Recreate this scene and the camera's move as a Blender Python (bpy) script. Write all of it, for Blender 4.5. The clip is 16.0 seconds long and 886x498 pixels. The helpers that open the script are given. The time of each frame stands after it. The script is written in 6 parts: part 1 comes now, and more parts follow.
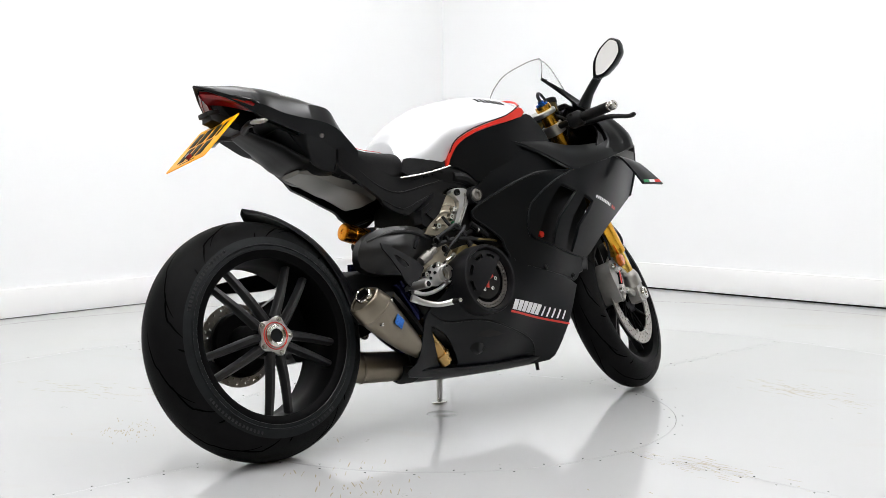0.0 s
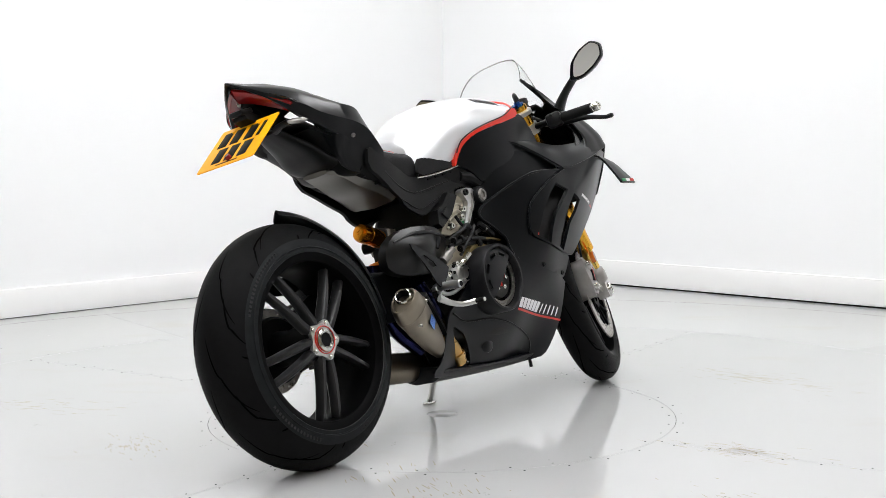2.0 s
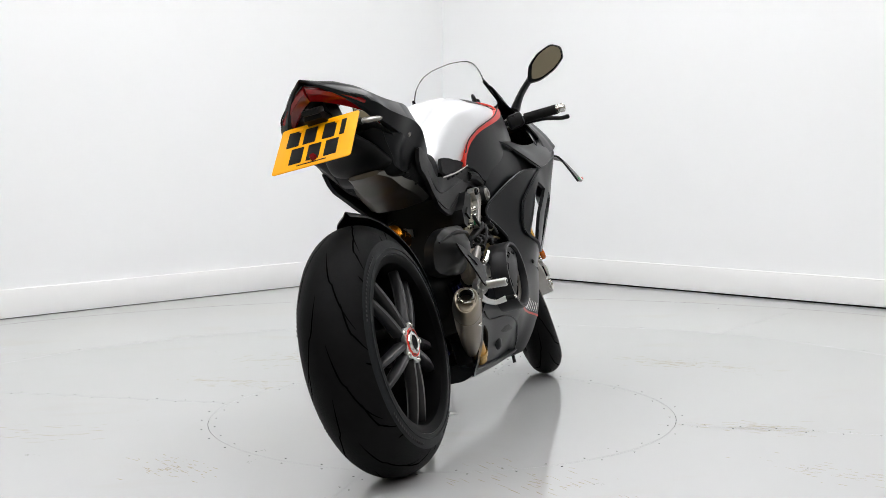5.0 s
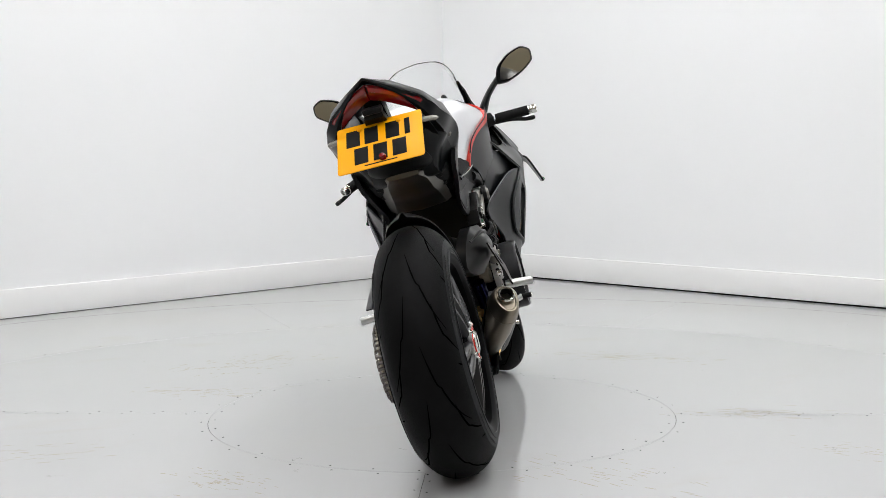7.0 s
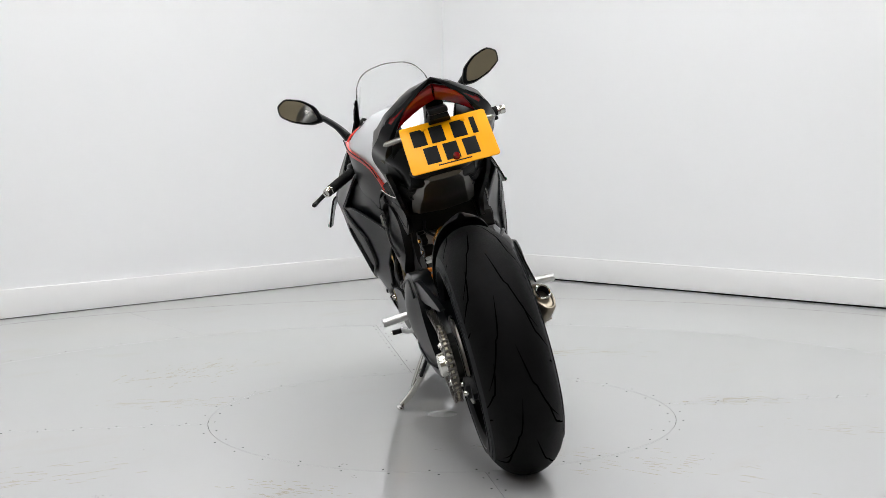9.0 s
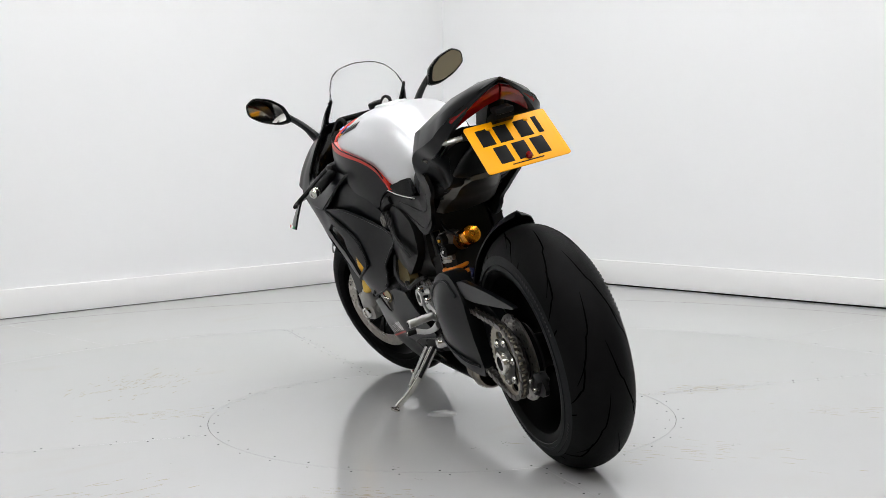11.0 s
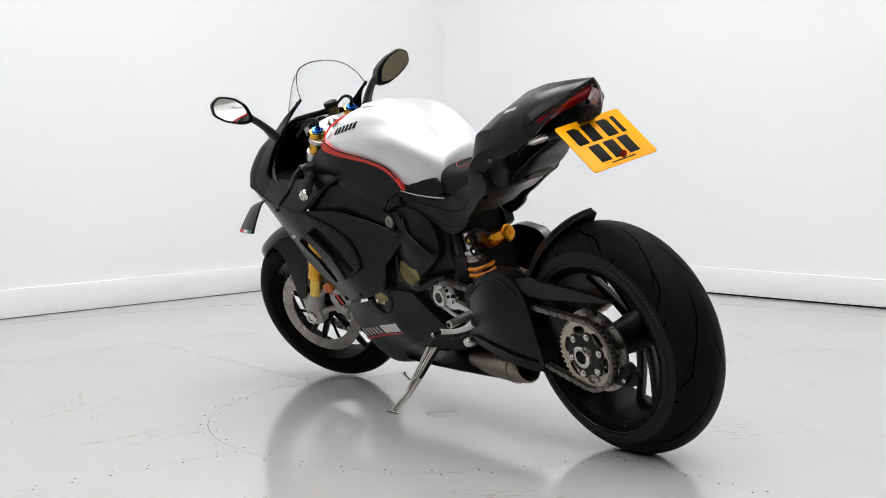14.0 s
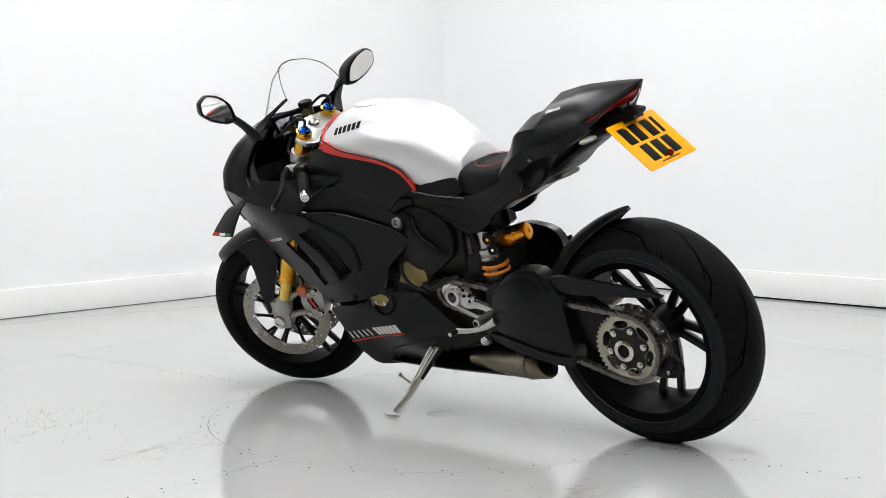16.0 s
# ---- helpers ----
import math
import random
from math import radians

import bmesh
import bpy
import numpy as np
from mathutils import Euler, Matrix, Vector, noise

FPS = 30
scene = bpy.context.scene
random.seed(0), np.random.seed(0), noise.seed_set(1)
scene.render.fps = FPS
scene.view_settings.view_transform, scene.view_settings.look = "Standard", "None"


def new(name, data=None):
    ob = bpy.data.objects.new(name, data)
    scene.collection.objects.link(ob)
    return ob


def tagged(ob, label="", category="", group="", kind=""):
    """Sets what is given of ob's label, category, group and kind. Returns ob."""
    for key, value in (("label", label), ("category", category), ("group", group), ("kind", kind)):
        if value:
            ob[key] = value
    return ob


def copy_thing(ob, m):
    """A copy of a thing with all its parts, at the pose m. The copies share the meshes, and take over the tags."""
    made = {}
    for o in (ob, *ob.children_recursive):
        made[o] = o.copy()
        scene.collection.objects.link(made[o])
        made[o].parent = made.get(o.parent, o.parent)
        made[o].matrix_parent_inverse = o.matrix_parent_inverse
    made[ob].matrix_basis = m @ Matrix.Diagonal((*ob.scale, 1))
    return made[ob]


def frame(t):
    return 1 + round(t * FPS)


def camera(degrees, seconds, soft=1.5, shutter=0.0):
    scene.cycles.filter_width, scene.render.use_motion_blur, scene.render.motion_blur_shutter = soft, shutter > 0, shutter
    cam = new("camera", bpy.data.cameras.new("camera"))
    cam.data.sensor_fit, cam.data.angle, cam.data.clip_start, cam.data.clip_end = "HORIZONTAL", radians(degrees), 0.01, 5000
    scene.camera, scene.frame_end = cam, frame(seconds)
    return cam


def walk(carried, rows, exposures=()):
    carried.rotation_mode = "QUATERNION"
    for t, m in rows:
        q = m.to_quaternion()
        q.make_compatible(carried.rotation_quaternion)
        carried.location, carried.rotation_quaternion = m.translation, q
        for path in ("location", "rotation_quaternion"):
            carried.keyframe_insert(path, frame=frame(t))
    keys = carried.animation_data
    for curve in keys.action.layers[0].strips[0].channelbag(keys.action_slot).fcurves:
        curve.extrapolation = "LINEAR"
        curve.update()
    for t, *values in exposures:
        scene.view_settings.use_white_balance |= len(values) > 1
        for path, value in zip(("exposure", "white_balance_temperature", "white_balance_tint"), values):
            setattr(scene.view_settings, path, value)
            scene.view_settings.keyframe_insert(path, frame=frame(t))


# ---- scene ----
from mathutils.bvhtree import BVHTree
from mathutils.geometry import delaunay_2d_cdt

# ---- camera: stands still on a tripod ----
cam = camera(37.67, 16.0, soft=0.55)
CAM_POSE = Matrix.Translation((0.0, -4.071, 0.870)) @ Matrix.Rotation(radians(-0.118), 4, "Z") @ Matrix.Rotation(radians(90 - 4.84), 4, "X") @ Matrix.Rotation(radians(-0.577), 4, "Z")
walk(cam, [(0.0, CAM_POSE), (16.0, CAM_POSE)], exposures=[(0.0, 0.20), (3.5, 0.07), (7.0, -0.12), (9.0, -0.19), (12.5, -0.09), (14.0, -0.04), (16.0, 0.06)])

# the machine leans on its side stand upon the turning floor
SPIN0, SPIN = -97.63, 6.0945
LEAN_POSE = Matrix.Translation((0.6545, -0.3720, 0.0015)) @ Matrix.Rotation(radians(138.905), 4, "Z") @ Matrix.Rotation(radians(-14.139), 4, "X")

# ---- light: white studio under ceiling panels ----
world = bpy.data.worlds.new("world")
scene.world = world
world.use_nodes = True
world.node_tree.nodes["Background"].inputs[0].default_value = (0.9, 0.95, 1.0, 1)
world.node_tree.nodes["Background"].inputs[1].default_value = 0.05
PANEL_POWER = 9.25


# ---- materials ----
def mat(name, color, rough=0.5, metal=0.0, vary=0.15, scale=40.0, bump=0.0, bscale=300.0, coat=0.0, rvary=0.1, spec=0.5, aniso=0.0):
    m = bpy.data.materials.new(name)
    m.use_nodes = True
    nt = m.node_tree
    b = nt.nodes["Principled BSDF"]
    tc = nt.nodes.new("ShaderNodeTexCoord")
    n1 = nt.nodes.new("ShaderNodeTexNoise")
    n1.inputs["Scale"].default_value, n1.inputs["Detail"].default_value = scale, 6
    nt.links.new(tc.outputs["Object"], n1.inputs["Vector"])
    ramp = nt.nodes.new("ShaderNodeMapRange")
    ramp.inputs["To Min"].default_value, ramp.inputs["To Max"].default_value = 1 - vary, 1 + vary
    nt.links.new(n1.outputs["Fac"], ramp.inputs["Value"])
    mul = nt.nodes.new("ShaderNodeVectorMath")
    mul.operation = "SCALE"
    mul.inputs[0].default_value = color
    nt.links.new(ramp.outputs["Result"], mul.inputs["Scale"])
    nt.links.new(mul.outputs["Vector"], b.inputs["Base Color"])
    r2 = nt.nodes.new("ShaderNodeMapRange")
    n2 = nt.nodes.new("ShaderNodeTexNoise")
    n2.inputs["Scale"].default_value, n2.inputs["Detail"].default_value = scale * 0.3, 5
    nt.links.new(tc.outputs["Object"], n2.inputs["Vector"])
    nt.links.new(n2.outputs["Fac"], r2.inputs["Value"])
    r2.inputs["To Min"].default_value, r2.inputs["To Max"].default_value = max(rough - rvary, 0.02), min(rough + rvary, 1.0)
    nt.links.new(r2.outputs["Result"], b.inputs["Roughness"])
    b.inputs["Metallic"].default_value = metal
    b.inputs["Specular IOR Level"].default_value = spec
    b.inputs["Coat Weight"].default_value = coat
    b.inputs["Coat Roughness"].default_value = 0.06
    b.inputs["Anisotropic"].default_value = aniso
    if bump:
        n3 = nt.nodes.new("ShaderNodeTexNoise")
        n3.inputs["Scale"].default_value, n3.inputs["Detail"].default_value = bscale, 4
        nt.links.new(tc.outputs["Object"], n3.inputs["Vector"])
        bp = nt.nodes.new("ShaderNodeBump")
        bp.inputs["Strength"].default_value, bp.inputs["Distance"].default_value = bump, 0.001
        nt.links.new(n3.outputs["Fac"], bp.inputs["Height"])
        nt.links.new(bp.outputs["Normal"], b.inputs["Normal"])
    return m


def glow(name, color, strength):
    m = mat(name, color, 0.5)
    b = m.node_tree.nodes["Principled BSDF"]
    b.inputs["Emission Color"].default_value = (*color, 1)
    b.inputs["Emission Strength"].default_value = strength
    return m


def glass(name, color, rough=0.0, ior=1.45, alpha=1.0):
    m = bpy.data.materials.new(name)
    m.use_nodes = True
    b = m.node_tree.nodes["Principled BSDF"]
    b.inputs["Base Color"].default_value = (*color, 1)
    b.inputs["Transmission Weight"].default_value = 1.0
    b.inputs["Roughness"].default_value = rough
    b.inputs["IOR"].default_value = ior
    return m


def floor_paint():
    """Pale grey floor paint, glossy, with scuffs, tyre smears and faint rusty scratches."""
    m = mat("floor_paint", (0.45, 0.453, 0.455), 0.085, vary=0.025, scale=1.6, rvary=0.035, spec=0.5)
    nt = m.node_tree
    b = nt.nodes["Principled BSDF"]
    src = b.inputs["Base Color"].links[0].from_socket
    tc = nt.nodes.new("ShaderNodeTexCoord")

    def layer(base, scl, detail, lo, hi, color, amount, src, dist=0.0):
        mp = nt.nodes.new("ShaderNodeMapping")
        mp.inputs["Scale"].default_value = base
        nt.links.new(tc.outputs["Object"], mp.inputs["Vector"])
        n = nt.nodes.new("ShaderNodeTexNoise")
        n.inputs["Scale"].default_value, n.inputs["Detail"].default_value, n.inputs["Distortion"].default_value = scl, detail, dist
        nt.links.new(mp.outputs["Vector"], n.inputs["Vector"])
        r = nt.nodes.new("ShaderNodeMapRange")
        r.inputs["From Min"].default_value, r.inputs["From Max"].default_value, r.inputs["To Max"].default_value = lo, hi, amount
        nt.links.new(n.outputs["Fac"], r.inputs["Value"])
        mx = nt.nodes.new("ShaderNodeMix")
        mx.data_type = "RGBA"
        mx.inputs[7].default_value = (*color, 1)
        nt.links.new(r.outputs["Result"], mx.inputs[0])
        nt.links.new(src, mx.inputs[6])
        return mx.outputs[2]

    src = layer((1, 1, 1), 0.9, 3, 0.52, 0.75, (0.46, 0.45, 0.42), 0.3, src)
    src = layer((2.2, 1, 1), 2.4, 9, 0.60, 0.78, (0.42, 0.385, 0.32), 0.22, src, 0.4)
    src = layer((1, 2.5, 1), 3.1, 9, 0.64, 0.80, (0.40, 0.385, 0.36), 0.14, src, 0.3)
    src = layer((1, 1, 1), 26, 2, 0.775, 0.785, (0.2, 0.19, 0.18), 0.7, src)
    nt.links.new(src, b.inputs["Base Color"])
    return m


WALL = mat("white_wall_paint", (0.895, 0.905, 0.912), 0.8, vary=0.01, scale=3, bump=0.06, bscale=220, spec=0.3)
SKIRT = mat("white_gloss_paint", (0.88, 0.88, 0.875), 0.6, vary=0.01, scale=6)
CEIL = mat("tan_ceiling_boards", (0.29, 0.265, 0.21), 0.85, vary=0.08, scale=4)
KHAKI = mat("tan_wall_paint", (0.22, 0.19, 0.13), 0.8, vary=0.06, scale=2)
FLOOR = floor_paint()
# near-black: shade of gaps, bores and slots as colour, also used for screws
GAP = mat("dark_gap", (0.008, 0.008, 0.009), 0.85, spec=0.1)
PANEL_LIGHT = glow("light_panel", (0.990, 0.987, 1.0), PANEL_POWER)
ALU = mat("brushed_aluminium", (0.55, 0.55, 0.54), 0.33, 1.0, vary=0.08, scale=90, bump=0.05)
ALU_DARK = mat("sandcast_alloy", (0.24, 0.23, 0.215), 0.48, 1.0, vary=0.12, scale=60, bump=0.2, bscale=500)
STEEL = mat("polished_steel", (0.62, 0.61, 0.58), 0.2, 1.0, vary=0.06, scale=70)
TYRE = mat("tyre_rubber", (0.0043, 0.0044, 0.0046), 0.55, vary=0.45, scale=18, bump=0.35, bscale=600, spec=0.06)
SIDEWALL = mat("tyre_sidewall_rubber", (0.0075, 0.0086, 0.0096), 0.5, vary=0.5, scale=34, bump=0.25, bscale=500, spec=0.13)
# near-black ribbon colour: the shade of tread grooves that the mesh lacks
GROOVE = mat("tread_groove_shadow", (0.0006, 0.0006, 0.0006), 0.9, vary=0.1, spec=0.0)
LETTER = mat("moulded_rubber_marks", (0.016, 0.016, 0.017), 0.6, vary=0.1, spec=0.2)
RIM = mat("black_wheel_barrel", (0.0022, 0.0022, 0.0024), 0.45, vary=0.2, scale=30, spec=0.04)
SPOKE = mat("satin_graphite_spoke", (0.028, 0.028, 0.029), 0.33, 0.55, vary=0.15, scale=30, spec=0.4)
BODY = mat("matt_black_paint", (0.0022, 0.0027, 0.0034), 0.30, vary=0.1, scale=12, bump=0.03, bscale=900, rvary=0.05, spec=0.22)
CARBON = mat("matt_dark_carbon", (0.007, 0.007, 0.008), 0.36, vary=0.25, scale=120, bump=0.06, bscale=600, spec=0.18)
PLASTIC = mat("black_plastic", (0.0036, 0.0037, 0.004), 0.38, vary=0.2, scale=50, bump=0.12, bscale=800, spec=0.2)
COVER_PLASTIC = mat("satin_black_moulding", (0.005, 0.005, 0.0053), 0.34, vary=0.1, scale=40, rvary=0.03, spec=0.4)
CAST_GREY = mat("grey_cast_caliper", (0.40, 0.39, 0.37), 0.4, 0.9, vary=0.14, scale=60, bump=0.15, bscale=500)
GLOSS = mat("gloss_black_plastic", (0.004, 0.004, 0.0045), 0.12, vary=0.1, scale=20, rvary=0.04, spec=0.35)
SILVER = mat("brushed_silver_paint", (0.70, 0.71, 0.73), 0.36, 0.55, vary=0.03, scale=20, coat=0.15, rvary=0.05)
ENGINE = mat("dark_engine_casting", (0.013, 0.0125, 0.0115), 0.5, 0.3, vary=0.2, scale=50, bump=0.25, bscale=400, spec=0.3)
SHIELD = mat("satin_grey_metal", (0.15, 0.146, 0.132), 0.34, 0.95, vary=0.12, scale=12)
CASTING = mat("bare_warm_casting", (0.42, 0.38, 0.30), 0.42, 0.75, vary=0.2, scale=45, bump=0.3, bscale=350)
RESERVOIR = mat("orange_gold_anodised", (0.70, 0.27, 0.02), 0.25, 1.0, vary=0.06, scale=30)
RED = mat("red_paint", (0.62, 0.025, 0.012), 0.33, vary=0.04, scale=20)
WHITE_MARK = mat("white_decal", (0.8, 0.8, 0.8), 0.4, vary=0.02)
BLACK_MARK = mat("black_decal", (0.006, 0.006, 0.0065), 0.55, vary=0.05, spec=0.1)
RED_MARK = mat("red_decal", (0.6, 0.02, 0.012), 0.4, vary=0.03)
GREEN_MARK = mat("green_decal", (0.02, 0.22, 0.08), 0.4, vary=0.03)
GOLD = mat("gold_anodised", (0.80, 0.42, 0.045), 0.24, 1.0, vary=0.06, scale=30)
GOLD_TUBE = mat("nitride_gold_tube", (0.78, 0.52, 0.12), 0.16, 1.0, vary=0.05, scale=30)
BRONZE = mat("bronze_casing", (0.24, 0.185, 0.075), 0.4, 0.7, vary=0.12, scale=50, bump=0.15, bscale=500)
ORANGE = mat("orange_spring_paint", (0.72, 0.22, 0.015), 0.35, vary=0.05)
BLUE = mat("blue_anodised", (0.03, 0.16, 0.55), 0.25, 1.0, vary=0.05)
TITAN = mat("titanium_can", (0.23, 0.20, 0.155), 0.36, 1.0, vary=0.14, scale=18, bump=0.05, bscale=500)
HEATED = mat("heat_tinted_pipe", (0.50, 0.32, 0.12), 0.28, 1.0, vary=0.3, scale=14)
BLUED = mat("blued_pipe", (0.013, 0.015, 0.05), 0.25, 1.0, vary=0.5, scale=20)
SEATING = mat("black_seat_cover", (0.006, 0.006, 0.0065), 0.7, vary=0.15, scale=60, bump=0.5, bscale=1200, spec=0.2)
YELLOW = mat("yellow_reflective_plate", (0.92, 0.40, 0.0), 0.4, vary=0.02, scale=10, spec=0.2)
CHAIN = mat("oily_chain_steel", (0.16, 0.15, 0.14), 0.35, 1.0, vary=0.3, scale=120)
SPROCKET = mat("sprocket_alloy", (0.42, 0.39, 0.31), 0.38, 1.0, vary=0.12, scale=80)
DISC = mat("brake_disc_steel", (0.33, 0.31, 0.28), 0.3, 1.0, vary=0.1, scale=60)
MIRROR = mat("mirror_glass", (0.85, 0.84, 0.80), 0.03, 1.0, vary=0.0, rvary=0.01)
LENS = mat("red_lens", (0.15, 0.002, 0.003), 0.12, vary=0.35, scale=45, coat=0.2, rvary=0.04, spec=0.3)
LENS_GLINT = mat("red_lens_glint", (0.24, 0.004, 0.005), 0.2, vary=0.3, scale=60, coat=0.2)
CLEAR = glass("clear_screen", (0.985, 0.99, 0.99), 0.0, 1.14)
INDIC = mat("clear_indicator_lens", (0.33, 0.32, 0.30), 0.12, 0.3, vary=0.35, scale=300, coat=0.6)
INDIC_AMBER = mat("amber_strip", (0.50, 0.24, 0.06), 0.2, vary=0.5, scale=400, coat=0.6)
AMBER = mat("amber_reflector", (0.55, 0.12, 0.01), 0.15, vary=0.05, coat=0.5)
FLUID = mat("smoked_fluid_pot", (0.06, 0.045, 0.01), 0.15, vary=0.1, coat=0.4)
RUBBER = mat("black_grip_rubber", (0.005, 0.005, 0.005), 0.75, vary=0.1, scale=90, bump=0.6, bscale=900, spec=0.2)
CABLE = mat("black_hose", (0.005, 0.005, 0.0055), 0.45, vary=0.1, spec=0.3)


# ---- mesh helpers ----
def part(name, bm, material, parent=None, label="", sharp=35):
    me = bpy.data.meshes.new(name)
    bmesh.ops.recalc_face_normals(bm, faces=bm.faces[:])
    for f in bm.faces:
        f.smooth = True
    bm.to_mesh(me)
    bm.free()
    me.set_sharp_from_angle(angle=radians(sharp))
    me.materials.append(material)
    ob = new(name, me)
    if parent is not None:
        ob.parent = parent
    return tagged(ob, label) if label else ob


def share(name, ob, parent, m):
    """Another object on the same mesh, at pose m in the parent's space."""
    o = new(name, ob.data)
    o.parent = parent
    o.matrix_basis = m
    return o


def catmull(pts, n=4, closed=False):
    pts = [Vector(p) for p in pts]
    out, k = [], len(pts)
    for i in range(k if closed else k - 1):
        if closed:
            a, b, c, d = pts[i - 1], pts[i], pts[(i + 1) % k], pts[(i + 2) % k]
        else:
            b, c = pts[i], pts[i + 1]
            a = pts[i - 1] if i else b * 2 - c
            d = pts[i + 2] if i + 2 < k else c * 2 - b
        for j in range(n):
            t = j / n
            out.append(0.5 * ((2 * b) + (c - a) * t + (2 * a - 5 * b + 4 * c - d) * t * t + (3 * b - a - 3 * c + d) * t ** 3))
    if not closed:
        out.append(pts[-1])
    return out


def chaikin(pts, times=2, closed=True, cut=0.25):
    pts = [Vector(p) for p in pts]
    for _ in range(times):
        out, k = [], len(pts)
        for i in range(k if closed else k - 1):
            a, b = pts[i], pts[(i + 1) % k]
            out += [a.lerp(b, cut), a.lerp(b, 1 - cut)]
        if not closed:
            out = [pts[0]] + out[1:-1] + [pts[-1]]
        pts = out
    return pts


def loft(rings, caps=True, closed=True, bm=None):
    bm = bm or bmesh.new()
    vs = [[bm.verts.new(p) for p in r] for r in rings]
    n = len(vs[0])
    for a, b in zip(vs, vs[1:]):
        for i in range(n if closed else n - 1):
            j = (i + 1) % n
            bm.faces.new((a[i], a[j], b[j], b[i]))
    if caps and closed:
        bm.faces.new(vs[0][::-1])
        bm.faces.new(vs[-1])
    return bm


def tube(path, r, seg=12, smooth=0, bm=None, caps=True, flat=1.0, up=(0, 0, 1)):
    """A round bar along a path; r: one radius or one for each point."""
    pts = [Vector(p) for p in path]
    rs = [r] * len(pts) if isinstance(r, (int, float)) else list(r)
    if smooth:
        k = len(pts)
        pts2 = catmull(pts, smooth)
        rs = [rs[min(int(i / smooth), k - 2)] * (1 - (i / smooth - min(int(i / smooth), k - 2))) + rs[min(int(i / smooth), k - 2) + 1] * (i / smooth - min(int(i / smooth), k - 2)) for i in range(len(pts2))]
        pts = pts2
    rings, side = [], None
    for i, p in enumerate(pts):
        d = (pts[min(i + 1, len(pts) - 1)] - pts[max(i - 1, 0)]).normalized()
        if side is None:
            u = Vector(up)
            if abs(d.dot(u)) > 0.95:
                u = Vector((1, 0, 0))
            side = d.cross(u).normalized()
        side = (side - d * side.dot(d)).normalized()
        v = side.cross(d)
        rings.append([p + side * (math.cos(a) * rs[i]) + v * (math.sin(a) * rs[i] * flat) for a in (2 * math.pi * k / seg for k in range(seg))])
    return loft(rings, caps, bm=bm)


def revolve(profile, seg=64, m=None, bm=None, closed=False, arc=None):
    """Turns (radius, y) pairs round the y axis."""
    bm = bm or bmesh.new()
    m = m or Matrix()
    rows = []
    for k in range(seg):
        a = 2 * math.pi * k / seg
        rows.append([bm.verts.new(m @ Vector((r * math.cos(a), y, r * math.sin(a)))) for r, y in profile])
    n = len(profile)
    for k in range(seg):
        p, q = rows[k], rows[(k + 1) % seg]
        for i in range(n if closed else n - 1):
            j = (i + 1) % n
            if profile[i][0] < 1e-6 and profile[j][0] < 1e-6:
                continue
            bm.faces.new((p[i], p[j], q[j], q[i]))
    bmesh.ops.remove_doubles(bm, verts=bm.verts[:], dist=1e-6) if any(r < 1e-6 for r, _ in profile) else None
    return bm


def block(size, at=(0, 0, 0), bev=0.0, m=None, bm=None, seg=2):
    bm2 = bmesh.new()
    bmesh.ops.create_cube(bm2, size=1.0)
    for v in bm2.verts:
        v.co = Vector((v.co.x * size[0], v.co.y * size[1], v.co.z * size[2]))
    if bev:
        bmesh.ops.bevel(bm2, geom=bm2.edges[:], offset=bev, segments=seg, affect="EDGES", profile=0.5)
    t = Matrix.Translation(at) @ (m or Matrix())
    for v in bm2.verts:
        v.co = t @ v.co
    return merge(bm, bm2)


def merge(bm, bm2):
    if bm is None:
        return bm2
    me = bpy.data.meshes.new("tmp")
    bm2.to_mesh(me)
    bm2.free()
    bm.from_mesh(me)
    bpy.data.meshes.remove(me)
    return bm


def moved(bm, m):
    for v in bm.verts:
        v.co = m @ v.co
    return bm


def prism(outline, depth, bev=0.0, m=None, bm=None, rounds=0):
    """A plate: (u, v) outline in the local x-z plane, thick along y, centred."""
    pts = [Vector((u, 0, v)) for u, v in outline]
    if rounds:
        pts = chaikin(pts, rounds)
    bm2 = bmesh.new()
    a = [bm2.verts.new(p + Vector((0, -depth / 2, 0))) for p in pts]
    b = [bm2.verts.new(p + Vector((0, depth / 2, 0))) for p in pts]
    n = len(a)
    fa, fb = bm2.faces.new(a), bm2.faces.new(b[::-1])
    for i in range(n):
        j = (i + 1) % n
        bm2.faces.new((a[i], b[i], b[j], a[j]))
    if bev:
        bmesh.ops.bevel(bm2, geom=list(fa.edges) + list(fb.edges), offset=bev, segments=2, affect="EDGES", profile=0.5)
    if m is not None:
        moved(bm2, m)
    return merge(bm, bm2)


def inside(p, poly):
    hit = False
    for (x1, y1), (x2, y2) in zip(poly, poly[1:] + poly[:1]):
        if (y1 > p[1]) != (y2 > p[1]) and p[0] < (x2 - x1) * (p[1] - y1) / (y2 - y1) + x1:
            hit = not hit
    return hit


def surface(ctrl):
    """A smooth thin-plate depth y over the side view, through a few (x, z, y)."""
    c = np.array(ctrl, float)
    n = len(c)

    def k(r):
        return np.where(r > 1e-9, r * r * np.log(np.maximum(r, 1e-9)), 0.0)

    d = np.linalg.norm(c[:, None, :2] - c[None, :, :2], axis=2)
    top = np.hstack([k(d) + 1e-4 * np.eye(n), np.ones((n, 1)), c[:, :2]])
    bot = np.hstack([np.vstack([np.ones((1, n)), c[:, :2].T]), np.zeros((3, 3))])
    w = np.linalg.solve(np.vstack([top, bot]), np.concatenate([c[:, 2], np.zeros(3)]))

    def f(x, z):
        r = np.hypot(c[:, 0] - x, c[:, 1] - z)
        return float(k(r) @ w[:n] + w[n] + w[n + 1] * x + w[n + 2] * z)

    return f


